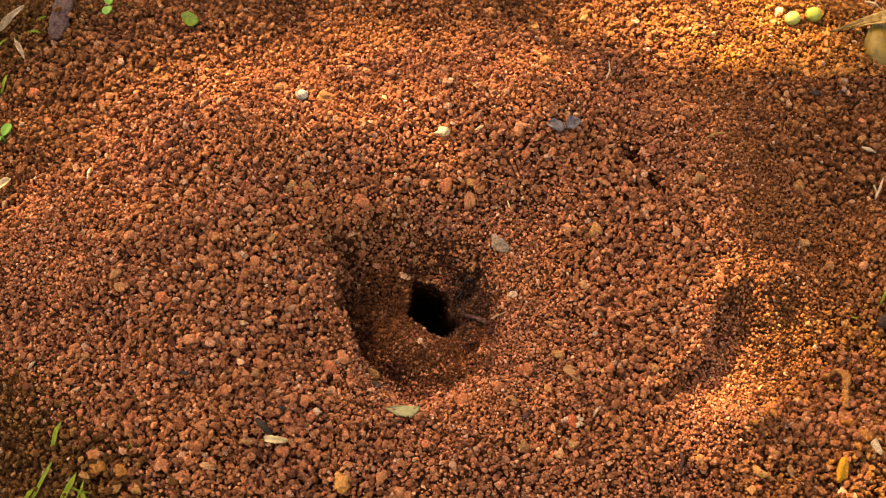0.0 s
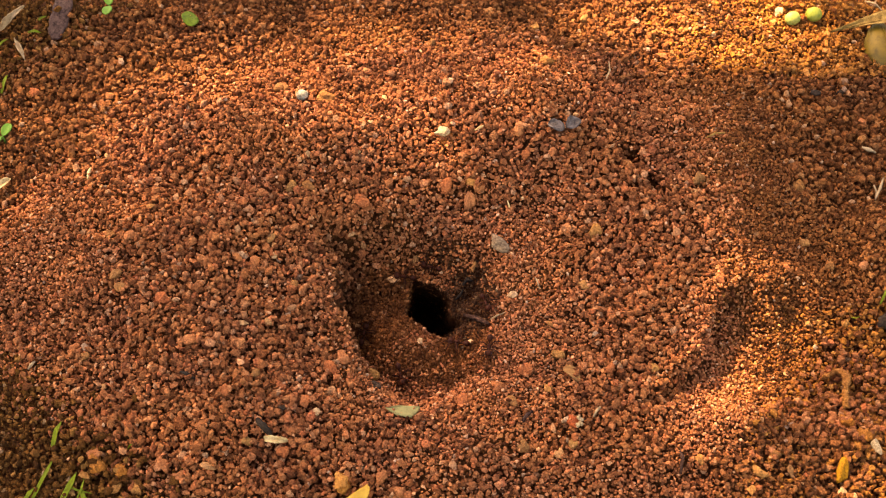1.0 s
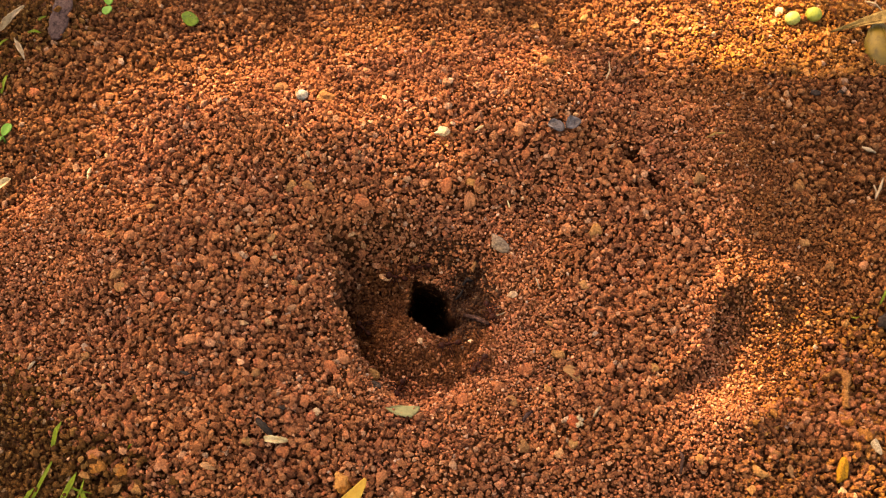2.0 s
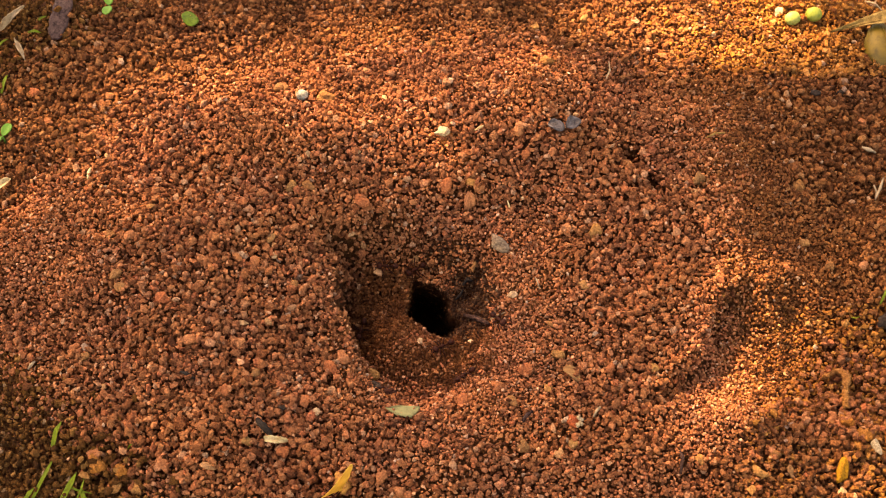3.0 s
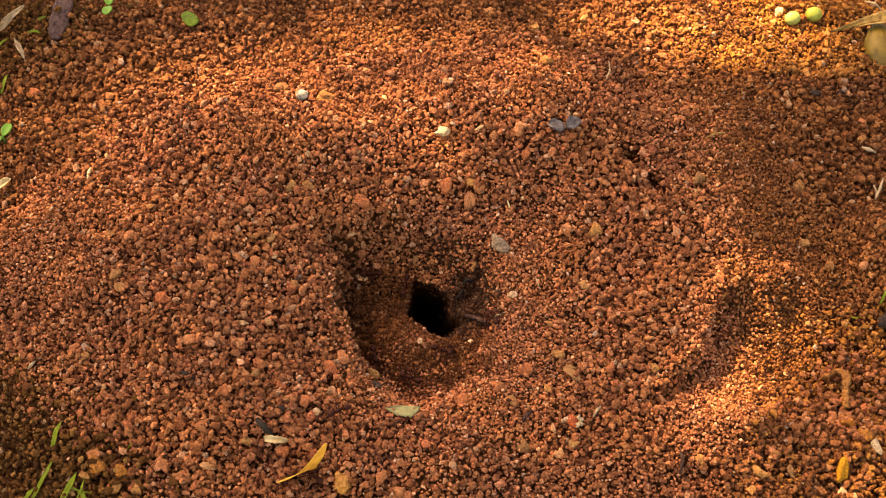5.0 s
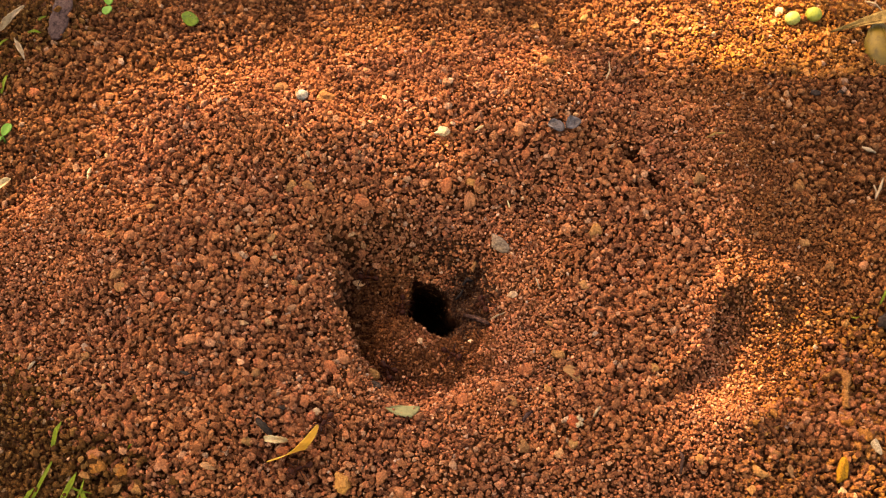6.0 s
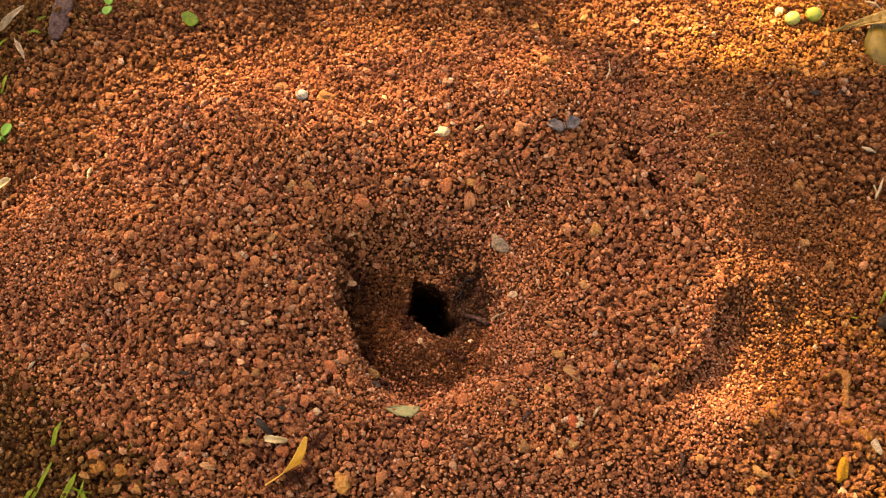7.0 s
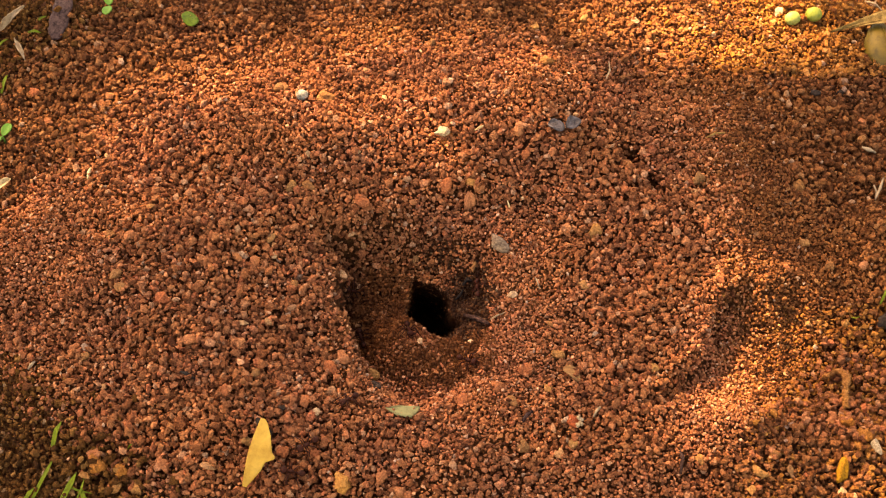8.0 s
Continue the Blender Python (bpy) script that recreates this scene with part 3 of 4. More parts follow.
def pebble(x, y, size, mat, label, seed, long=1.0, turn=None, deep=0.36, flat=0.72):
    rng = np.random.default_rng(seed)
    v, f = PEBBLE_SHAPES[seed % len(PEBBLE_SHAPES)]
    s = size / 2 * np.array((math.sqrt(long) * 1.05, 1.0 / math.sqrt(long), flat))
    ob = new("pebble", mesh_of("pebble", v * s, f, mat))
    turn = rng.uniform(0, 180) if turn is None else turn
    put(ob, laid(x, y, turn + 90, size / 2 * flat * (1 - 2 * deep) + 0.0008, rng.uniform(-14, 14), rng.uniform(-14, 14)))
    return tagged(ob, label, "pebble", "pebbles on the mound")


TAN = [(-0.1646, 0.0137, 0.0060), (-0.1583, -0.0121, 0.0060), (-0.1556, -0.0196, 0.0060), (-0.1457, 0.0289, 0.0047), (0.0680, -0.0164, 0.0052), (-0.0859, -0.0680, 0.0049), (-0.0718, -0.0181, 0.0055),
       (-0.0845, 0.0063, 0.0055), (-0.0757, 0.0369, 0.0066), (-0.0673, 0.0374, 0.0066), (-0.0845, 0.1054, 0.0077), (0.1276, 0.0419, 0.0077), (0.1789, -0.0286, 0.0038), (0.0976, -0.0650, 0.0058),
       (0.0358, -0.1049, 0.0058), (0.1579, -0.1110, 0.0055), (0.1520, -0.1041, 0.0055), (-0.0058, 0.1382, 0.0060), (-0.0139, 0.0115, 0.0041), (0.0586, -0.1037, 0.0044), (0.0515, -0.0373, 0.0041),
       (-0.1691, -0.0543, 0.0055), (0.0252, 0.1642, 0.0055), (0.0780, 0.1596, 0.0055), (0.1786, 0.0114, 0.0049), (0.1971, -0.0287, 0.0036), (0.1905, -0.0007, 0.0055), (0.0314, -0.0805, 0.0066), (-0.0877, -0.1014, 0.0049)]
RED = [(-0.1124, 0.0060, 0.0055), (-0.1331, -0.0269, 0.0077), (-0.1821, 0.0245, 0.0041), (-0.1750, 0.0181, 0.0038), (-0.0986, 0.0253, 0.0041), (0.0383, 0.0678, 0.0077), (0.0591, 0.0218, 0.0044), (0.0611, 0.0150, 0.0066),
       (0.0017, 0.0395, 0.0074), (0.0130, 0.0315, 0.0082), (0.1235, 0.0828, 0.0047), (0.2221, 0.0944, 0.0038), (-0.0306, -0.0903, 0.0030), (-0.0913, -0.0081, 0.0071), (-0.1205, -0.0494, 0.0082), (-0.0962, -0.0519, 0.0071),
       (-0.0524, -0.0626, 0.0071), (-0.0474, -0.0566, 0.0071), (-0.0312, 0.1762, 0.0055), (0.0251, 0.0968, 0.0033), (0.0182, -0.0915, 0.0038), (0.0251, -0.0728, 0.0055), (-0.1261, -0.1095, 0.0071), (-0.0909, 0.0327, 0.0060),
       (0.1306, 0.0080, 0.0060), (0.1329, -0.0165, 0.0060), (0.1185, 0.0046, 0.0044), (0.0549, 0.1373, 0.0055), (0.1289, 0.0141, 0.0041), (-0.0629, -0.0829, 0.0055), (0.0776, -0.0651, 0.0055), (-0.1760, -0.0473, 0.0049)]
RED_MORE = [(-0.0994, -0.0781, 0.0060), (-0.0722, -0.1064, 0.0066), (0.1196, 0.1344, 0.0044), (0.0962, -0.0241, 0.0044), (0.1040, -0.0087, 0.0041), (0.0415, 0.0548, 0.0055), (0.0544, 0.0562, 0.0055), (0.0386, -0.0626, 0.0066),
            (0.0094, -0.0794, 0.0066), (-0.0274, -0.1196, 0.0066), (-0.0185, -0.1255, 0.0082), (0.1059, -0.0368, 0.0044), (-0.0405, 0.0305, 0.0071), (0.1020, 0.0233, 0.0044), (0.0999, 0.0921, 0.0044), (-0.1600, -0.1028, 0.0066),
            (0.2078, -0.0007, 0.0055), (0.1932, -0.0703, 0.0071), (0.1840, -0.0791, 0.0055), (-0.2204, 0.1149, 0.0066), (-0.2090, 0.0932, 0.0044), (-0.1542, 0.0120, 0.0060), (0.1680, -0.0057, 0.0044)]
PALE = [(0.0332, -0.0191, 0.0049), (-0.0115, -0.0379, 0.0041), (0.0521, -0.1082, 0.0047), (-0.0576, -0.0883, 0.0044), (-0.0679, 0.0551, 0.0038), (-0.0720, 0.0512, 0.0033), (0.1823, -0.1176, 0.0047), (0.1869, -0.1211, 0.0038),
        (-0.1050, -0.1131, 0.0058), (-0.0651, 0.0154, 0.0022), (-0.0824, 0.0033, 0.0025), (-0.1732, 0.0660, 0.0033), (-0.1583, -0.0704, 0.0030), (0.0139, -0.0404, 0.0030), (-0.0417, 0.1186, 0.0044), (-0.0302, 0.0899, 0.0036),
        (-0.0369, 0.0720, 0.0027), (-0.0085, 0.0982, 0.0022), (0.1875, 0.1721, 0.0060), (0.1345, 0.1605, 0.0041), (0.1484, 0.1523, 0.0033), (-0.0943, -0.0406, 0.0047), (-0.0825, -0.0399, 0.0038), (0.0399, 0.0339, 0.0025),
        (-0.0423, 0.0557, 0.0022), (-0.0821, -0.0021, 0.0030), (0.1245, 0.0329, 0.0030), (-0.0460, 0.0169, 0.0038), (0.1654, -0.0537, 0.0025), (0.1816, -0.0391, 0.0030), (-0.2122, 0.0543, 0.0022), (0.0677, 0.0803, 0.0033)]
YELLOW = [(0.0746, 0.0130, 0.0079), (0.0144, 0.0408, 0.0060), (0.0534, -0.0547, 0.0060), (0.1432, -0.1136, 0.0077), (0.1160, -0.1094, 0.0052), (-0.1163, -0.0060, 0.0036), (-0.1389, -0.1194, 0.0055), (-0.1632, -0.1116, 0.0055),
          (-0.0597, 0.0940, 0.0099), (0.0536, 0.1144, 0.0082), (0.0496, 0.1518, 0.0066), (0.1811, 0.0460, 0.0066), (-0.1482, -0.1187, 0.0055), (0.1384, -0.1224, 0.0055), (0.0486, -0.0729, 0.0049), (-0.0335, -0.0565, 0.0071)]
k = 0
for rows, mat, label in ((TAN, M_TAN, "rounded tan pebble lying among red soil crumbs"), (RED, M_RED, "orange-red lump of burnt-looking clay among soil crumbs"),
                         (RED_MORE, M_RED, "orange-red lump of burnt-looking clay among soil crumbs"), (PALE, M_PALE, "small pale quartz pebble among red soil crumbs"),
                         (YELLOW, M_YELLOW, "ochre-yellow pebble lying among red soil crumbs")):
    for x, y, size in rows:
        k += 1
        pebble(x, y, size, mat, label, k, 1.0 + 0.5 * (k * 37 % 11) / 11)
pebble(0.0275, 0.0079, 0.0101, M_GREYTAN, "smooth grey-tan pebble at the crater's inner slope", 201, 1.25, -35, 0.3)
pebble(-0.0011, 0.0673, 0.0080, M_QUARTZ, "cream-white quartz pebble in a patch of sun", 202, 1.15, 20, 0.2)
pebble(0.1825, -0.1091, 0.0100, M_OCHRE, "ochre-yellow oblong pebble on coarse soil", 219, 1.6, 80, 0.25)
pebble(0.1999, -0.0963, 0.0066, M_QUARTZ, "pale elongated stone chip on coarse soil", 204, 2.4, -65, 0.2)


def clod(x, y, size, mat, label, seed):
    """A jagged clod of earth that holds together."""
    bm = bmesh.new()
    bmesh.ops.create_icosphere(bm, subdivisions=3, radius=size / 2)
    for v in bm.verts:
        n = noise.noise(v.co * (2.2 / size) + Vector((seed, 0, 0))) + 0.45 * noise.noise(v.co * (7 / size))
        v.co = v.co * (1 + 0.85 * n)
        v.co.z *= 0.6
    return put(tagged(part("clod", bm, mat), label, "clod"), laid(x, y, 90, 0.0018))


clod(-0.0446, -0.1218, 0.0084, M_CLOD, "jagged ochre clod near the mound's foot", 5.5)
clod(-0.1461, -0.1112, 0.0060, M_ORANGECLOD, "jagged orange clod on coarse soil", 7.1)
clod(-0.1589, -0.1069, 0.0077, M_ORANGECLOD, "jagged orange clod on coarse soil", 2.3)
clod(0.1958, -0.0904, 0.0071, M_ORANGECLOD, "jagged orange clod on coarse soil", 4.3)
clod(0.1891, -0.0817, 0.0060, M_ORANGECLOD, "jagged orange clod on coarse soil", 9.3)
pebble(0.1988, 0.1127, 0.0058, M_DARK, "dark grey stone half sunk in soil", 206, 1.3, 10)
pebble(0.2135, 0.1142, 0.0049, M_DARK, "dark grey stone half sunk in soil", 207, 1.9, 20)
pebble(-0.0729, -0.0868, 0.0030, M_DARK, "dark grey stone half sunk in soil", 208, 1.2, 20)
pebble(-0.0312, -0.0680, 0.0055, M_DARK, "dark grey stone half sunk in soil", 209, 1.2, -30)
# a piece of wood, built from a pebble shape in dark stone colour
pebble(0.2158, -0.0297, 0.0121, M_DARK, "dark brown wood piece at the edge of the coarse soil", 210, 1.3, 20, 0.15)
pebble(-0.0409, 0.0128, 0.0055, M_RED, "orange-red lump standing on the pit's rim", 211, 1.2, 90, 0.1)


def banded_pebble():
    """A red lump with a white crust along one side."""
    rng = np.random.default_rng(9)
    thing = tagged(new("pebble"), "brick-red lump with a white crust on one side", "pebble", "pebbles on the mound")
    v, f = PEBBLE_SHAPES[5]
    core = new("core", mesh_of("core", v * (0.0036, 0.0032, 0.0025), f, M_BRICK))
    core.parent = thing
    for n, a in enumerate((-60, -25, 10, 40)):
        w, g = PEBBLE_SHAPES[6 + n]
        crust = new("crust", mesh_of("crust", w * 0.0013 + (math.cos(radians(a)) * 0.0032, math.sin(radians(a)) * 0.0029, 0.0012), g, M_QUARTZ))
        crust.parent = thing
        tagged(crust, "white crust")
    return put(thing, laid(0.0592, -0.0927, 90, 0.0016))


banded_pebble()

# ---- green fruits, leaves and seedlings at the edges ----
M_FRUIT = plant("green_fruit_skin", (0.115, 0.124, 0.015), (0.155, 0.153, 0.025), 0.5, 90.0, 0.06, 0.08)
M_FRUIT_PALE = plant("pale_green_fruit_skin", (0.140, 0.140, 0.025), (0.180, 0.172, 0.042), 0.5, 90.0, 0.06, 0.08)
M_GREEN = plant("seedling_leaf", (0.060, 0.125, 0.016), (0.090, 0.165, 0.024), 0.55, 90.0, 0.15, 0.06, 0.3)
M_GREEN_DARK = plant("dark_green_leaf", (0.018, 0.032, 0.002), (0.062, 0.085, 0.006), 0.6, 260.0, 0.12, 0.05)
M_GRASS = plant("grass_blade", (0.072, 0.086, 0.005), (0.135, 0.140, 0.009), 0.5, 150.0, 0.3, 0.08, 0.4)
M_DEADLEAF = plant("dry_brown_leaf", (0.095, 0.044, 0.011), (0.260, 0.145, 0.042), 0.85, 330.0, 0.12, 0.05)
M_TANLEAF = plant("tan_dry_leaf", (0.130, 0.053, 0.018), (0.215, 0.094, 0.034), 0.8, 260.0, 0.08, 0.05, 0.4)
M_YELLEAF = plant("yellowing_leaf", (0.026, 0.019, 0.004), (0.130, 0.066, 0.005), 0.55, 60.0, 0.10)
M_PURPLE = plant("purple_brown_dead_leaf", (0.012, 0.005, 0.004), (0.085, 0.042, 0.030), 0.6, 520.0, 0.05, 0.04)
M_GREY = plant("grey_dead_leaf", (0.110, 0.060, 0.029), (0.309, 0.186, 0.095), 0.8, 300.0, 0.1)
M_FRAGMENT = plant("pale_green_leaf", (0.125, 0.096, 0.034), (0.195, 0.152, 0.056), 0.5, 200.0, 0.08, 0.10, 0.45)
M_CUT = plant("fresh_yellow_leaf", (0.400, 0.185, 0.026), (0.600, 0.315, 0.052), 0.55, 110.0, 0.35, 0.12, 0.25)
M_HUSK = plant("straw_husk", (0.255, 0.137, 0.046), (0.493, 0.327, 0.152), 0.6, 420.0, 0.1)
M_CHAR = earth("black_charred_wood", [(0.3, (0.012, 0.008, 0.006)), (0.7, (0.032, 0.021, 0.015))], "noise", 0.95, 0.6, 700.0, 0.03)
M_SHELL = plant("grey_seed_shell", (0.018, 0.013, 0.011), (0.085, 0.062, 0.054), 0.75, 420.0, 0.0, 0.04)
M_WOOD = earth("brown_twig_bark", [(0.3, (0.020, 0.009, 0.007)), (0.7, (0.050, 0.023, 0.016))], "noise", 0.85, 0.6, 500.0)
M_ROOT = earth("orange_brown_root", [(0.3, (0.26, 0.090, 0.026)), (0.7, (0.40, 0.155, 0.045))], "noise", 0.95, 1.0, 700.0)


def fruit(x, y, r, mat, tilt, label):
    thing = tagged(new("green_fruit"), label, "fruit", "fallen fruits")
    bm = bmesh.new()
    bmesh.ops.create_uvsphere(bm, u_segments=28, v_segments=18, radius=r)
    for v in bm.verts:
        top = max(0.0, v.co.z / r)
        dip = math.exp(-((math.hypot(v.co.x, v.co.y) / (0.30 * r)) ** 2))
        v.co.z = v.co.z * 1.16 - (r * 0.14 * dip if top > 0.5 else 0)
        v.co.xy = v.co.xy * (1 + 0.025 * math.sin(3 * math.atan2(v.co.y, v.co.x)))
    flesh = part("flesh", bm, mat, thing)
    part("stalk_scar", tube([(0, 0, 0.86 * r), (0, 0, 0.97 * r), (0.0003, 0, 1.05 * r)], [0.14 * r, 0.12 * r, 0.07 * r], 8), M_WOOD, flesh, "brown stalk scar")
    z, n = lay(x, y)
    return put(thing, Matrix.Translation((x, y, z + r * 0.80)) @ pose(0, 0, 0, *tilt))


fruit(0.1942, 0.1657, 0.0038, M_FRUIT_PALE, (0, 78, 8), "small round pale green fruit fallen on sunlit soil")
fruit(0.2065, 0.1694, 0.0041, M_FRUIT, (0, -80, 12), "small round bright green fruit fallen on soil")


def loose_leaf(name, bm, mat, m, label, category="leaf", stalk=None):
    thing = tagged(new(name), label, category)
    flat_part = part("blade", bm, mat, thing)
    if stalk:
        part("midrib", tube(*stalk), mat, flat_part)
    return put(thing, m)


loose_leaf("dead_leaf", leaf_shape(0.056, 0.0115, 0.035, 0.5, 1.25, 1.0, 0.8, 0.10, 0.10, 3, at=0.60), M_DEADLEAF, laid(0.2146, 0.1570, 10, 0.0034, 5, 18),
           "curled dry brown leaf lying on soil crumbs", stalk=([(0, 0.001, 0.0006), (0, 0.024, 0.0022), (0, 0.046, 0.0012)], [0.0004, 0.0005, 0.0003], 5))
loose_leaf("yellow_leaf", leaf_shape(0.046, 0.024, 0.10, -0.45, 1.0, 1.0, 1.0, 0.07, 0.03, 5, at=0.45), M_YELLEAF, laid(0.2412, 0.1650, -86, 0.0075, 14, -8),
           "folded yellow-green fallen leaf resting on soil", stalk=([(0, 0.001, 0.0006), (0, 0.02, 0.0062), (0, 0.038, 0.0014)], [0.0004, 0.0005, 0.0003], 5))
loose_leaf("dead_leaf", leaf_shape(0.034, 0.0125, 0.02, -0.06, 0.22, 1.0, 0.9, 0.05, 0.20, 7, at=0.5), M_PURPLE, laid(-0.2150, 0.1540, 80, 0.003, 6, 10),
           "flat purple-brown rotting leaf on soil")
loose_leaf("dead_leaf", leaf_shape(0.020, 0.0048, 0.22, 1.2, 0.6, 1.0, 0.6, 0.35, 0.25, 8), M_GREY, laid(-0.2454, 0.1572, 52, 0.003, 6, 20),
           "curled grey dried leaf strip on soil")
loose_leaf("dead_leaf", leaf_shape(0.016, 0.0042, 0.15, 1.0, 0.6, 1.0, 0.5, 0.3, 0.25, 9), M_GREY, laid(-0.2273, 0.1346, 118, 0.003, 8, 10),
           "folded grey dried leaf half under soil crumbs")
loose_leaf("leaf_fragment", leaf_shape(0.0125, 0.0095, 0.03, 0.12, 0.45, 0.9, 1.0, 0.03, 0.10, 12, at=0.42), M_GREEN_DARK, laid(-0.1372, 0.1572, 118, 0.003, -6, 16),
           "torn piece of green leaf lying on soil crumbs")
loose_leaf("leaf_fragment", leaf_shape(0.0160, 0.0100, 0.05, 0.15, 0.55, 0.12, 1.25, 0.05, 0.22, 14, at=0.60), M_FRAGMENT, laid(-0.0264, -0.0838, 8, 0.0012, 0, 22),
           "pale green cut leaf piece stuck in the crater's slope")
loose_leaf("leaf_fragment", leaf_shape(0.0108, 0.0066, 0.08, 0.5, 0.75, 0.9, 1.0, 0.12, 0.16, 15, at=0.45), M_TANLEAF, laid(0.0566, -0.0620, -48, 0.0028, -4, -14),
           "small brown dry leaf piece on soil crumbs")
husk = loose_leaf("husk", leaf_shape(0.0112, 0.0036, 0.10, 1.0, 0.35, 1, 1, 0.16, 0.25, 16), M_HUSK, laid(-0.0808, -0.1008, -4, 0.0022, 0, 10),
           "cream-coloured dry husk lying on soil crumbs", "husk")
loose_leaf("husk", leaf_shape(0.011, 0.0045, 0.10, 1.0, 0.5, 1, 1, 0.12, 0.2, 17), M_HUSK, laid(-0.2298, 0.0466, 50, 0.003, 0, 10),
           "straw-yellow dry husk lying at the mound's foot", "husk")


def seed_shell():
    thing = tagged(new("seed_shell"), "dark grey split seed shell in two halves", "seed shell")
    for side, (dx, dy, turn) in enumerate(((-0.0006, -0.0004, 62), (0.0006, 0.0006, -58))):
        bm = leaf_shape(0.0088, 0.0078, 0.06, 0.45, 0.50, 1.0, 0.85, 0.10, 0.14, 31 + side, thick=0.0004, at=0.5)
        ob = part("half", bm, M_SHELL, thing)
        ob.matrix_basis = pose(dx, dy, 0, 0, 0, turn)
    return put(thing, laid(0.0619, 0.0687, 90, 0.0021))


seed_shell()


def crumpled_husk():
    """A papery grey-white shell, crumpled."""
    bm = bmesh.new()
    bmesh.ops.create_icosphere(bm, subdivisions=3, radius=0.0031)
    for v in bm.verts:
        n = noise.noise(v.co * 900) + 0.6 * noise.noise(v.co * 2100)
        v.co = v.co * (1 + 0.28 * n)
        v.co.z *= 0.8
    return put(tagged(part("seed_husk", bm, M_GREYWHITE), "crumpled grey-white papery seed husk on soil", "husk"), laid(-0.0731, 0.0958, 90, 0.0022))


M_GREYWHITE = plant("grey_white_husk", (0.020, 0.016, 0.013), (0.300, 0.235, 0.160), 0.7, 330.0, 0.0)
crumpled_husk()


def seedling(x, y, turn, size, label, spread=172):
    thing = tagged(new("seedling"), label, "seedling", "seedlings")
    part("stem", tube([(0, 0, -0.003), (0, 0, 0.002), (0.0003, 0, 0.0055)], [0.0007, 0.0006, 0.0005], 6), M_GREEN, thing)
    for a in (0, spread):
        bm = leaf_shape(size, size * 0.72, 0.05, 0.25, 0.42, n=14, m=7, thick=0.0004, at=0.55)
        ob = part("seed_leaf", bm, M_GREEN, thing)
        ob.matrix_basis = pose(0, 0, 0.0055, 0, 0, a) @ pose(0, 0.0004, 0, 10, 0, 0)
    return put(thing, laid(x, y, turn))


seedling(-0.1854, 0.1732, 95, 0.0078, "green two-leaved seedling in soil")
seedling(-0.2313, 0.0834, 55, 0.0075, "green two-leaved seedling in soil")


def blade(points, width, label, name="grass_blade", mat=None, group="grass blades"):
    """A narrow grass leaf through places (x, y, height over the soil), tapering to its tip."""
    n = 14
    pts = np.array([(x, y, float(height(x, y)) + h) for x, y, h in points])
    t = np.linspace(0, len(pts) - 1, n)
    line = np.stack([np.interp(t, np.arange(len(pts)), pts[:, k]) for k in range(3)], -1)
    for _ in range(2):
        line[1:-1] = (line[:-2] + 2 * line[1:-1] + line[2:]) / 4
    way = np.gradient(line, axis=0)
    side = np.cross(way, (0.0, -0.3, 1.0))
    side /= np.linalg.norm(side, axis=1)[:, None]
    u = np.linspace(0, 1, n)
    w = width / 2 * np.clip(np.minimum(0.75 + u * 1.2, (1 - u) * 2.6 + 0.12), 0, 1)
    P = np.stack([line + side * (w * s)[:, None] + np.array((0, 0, 1.0)) * (abs(s) * w * 0.35)[:, None] for s in (-1, -0.5, 0, 0.5, 1)], 1)
    base = Vector(pts[0])
    ob = part(name, plate(P - np.array(base), 0.0002), mat or M_GRASS)
    ob.location = base
    return tagged(ob, label, "grass", group)


GB = "bright green grass blade rising from the soil"
blade([(-0.1797, -0.0992, 0.001), (-0.1783, -0.0920, 0.004), (-0.1763, -0.0866, 0.004)], 0.0021, GB)
blade([(-0.1866, -0.1240, 0.001), (-0.1816, -0.1140, 0.003), (-0.1781, -0.1029, 0.0015)], 0.0017, GB)
blade([(-0.1904, -0.1252, 0.001), (-0.1876, -0.1214, 0.003), (-0.1853, -0.1185, 0.003)], 0.0020, GB)
blade([(-0.1734, -0.1258, 0.001), (-0.1688, -0.1187, 0.004), (-0.1661, -0.1123, 0.005)], 0.0026, GB)
blade([(-0.1590, -0.1263, 0.001), (-0.1625, -0.1228, 0.003), (-0.1636, -0.1184, 0.004)], 0.0021, GB)
blade([(-0.1706, -0.1177, 0.003), (-0.1649, -0.1201, 0.004), (-0.1590, -0.1203, 0.002)], 0.0009, GB)
blade([(-0.1658, -0.1233, 0.001), (-0.1634, -0.1200, 0.005), (-0.1629, -0.1142, 0.004)], 0.0009, GB)
blade([(-0.2300, 0.1581, 0.002), (-0.2262, 0.1578, 0.003), (-0.2226, 0.1581, 0.002)], 0.0015, "short green grass stub among leaf litter")
blade([(-0.2447, 0.1442, 0.002), (-0.2421, 0.1487, 0.004), (-0.2395, 0.1518, 0.003)], 0.0012, "short green grass stub among leaf litter")
blade([(-0.2381, 0.1150, 0.001), (-0.2371, 0.1208, 0.004), (-0.2356, 0.1267, 0.004)], 0.0017, GB)
blade([(-0.2255, 0.1672, 0.002), (-0.2237, 0.1679, 0.003), (-0.2206, 0.1690, 0.002)], 0.0012, "short green grass stub among leaf litter")
blade([(0.2132, -0.0210, 0.002), (0.2150, -0.0179, 0.005), (0.2166, -0.0141, 0.005)], 0.0012, "short green grass stub beside a dark wood piece")
blade([(-0.1441, -0.1015, 0.001), (-0.1425, -0.1007, 0.003), (-0.1407, -0.0997, 0.002)], 0.0006, "short green grass stub among soil crumbs")
blade([(0.1996, -0.0257, 0.001), (0.2010, -0.0276, 0.003), (0.2034, -0.0260, 0.002)], 0.0006, "short green grass stub among soil crumbs")


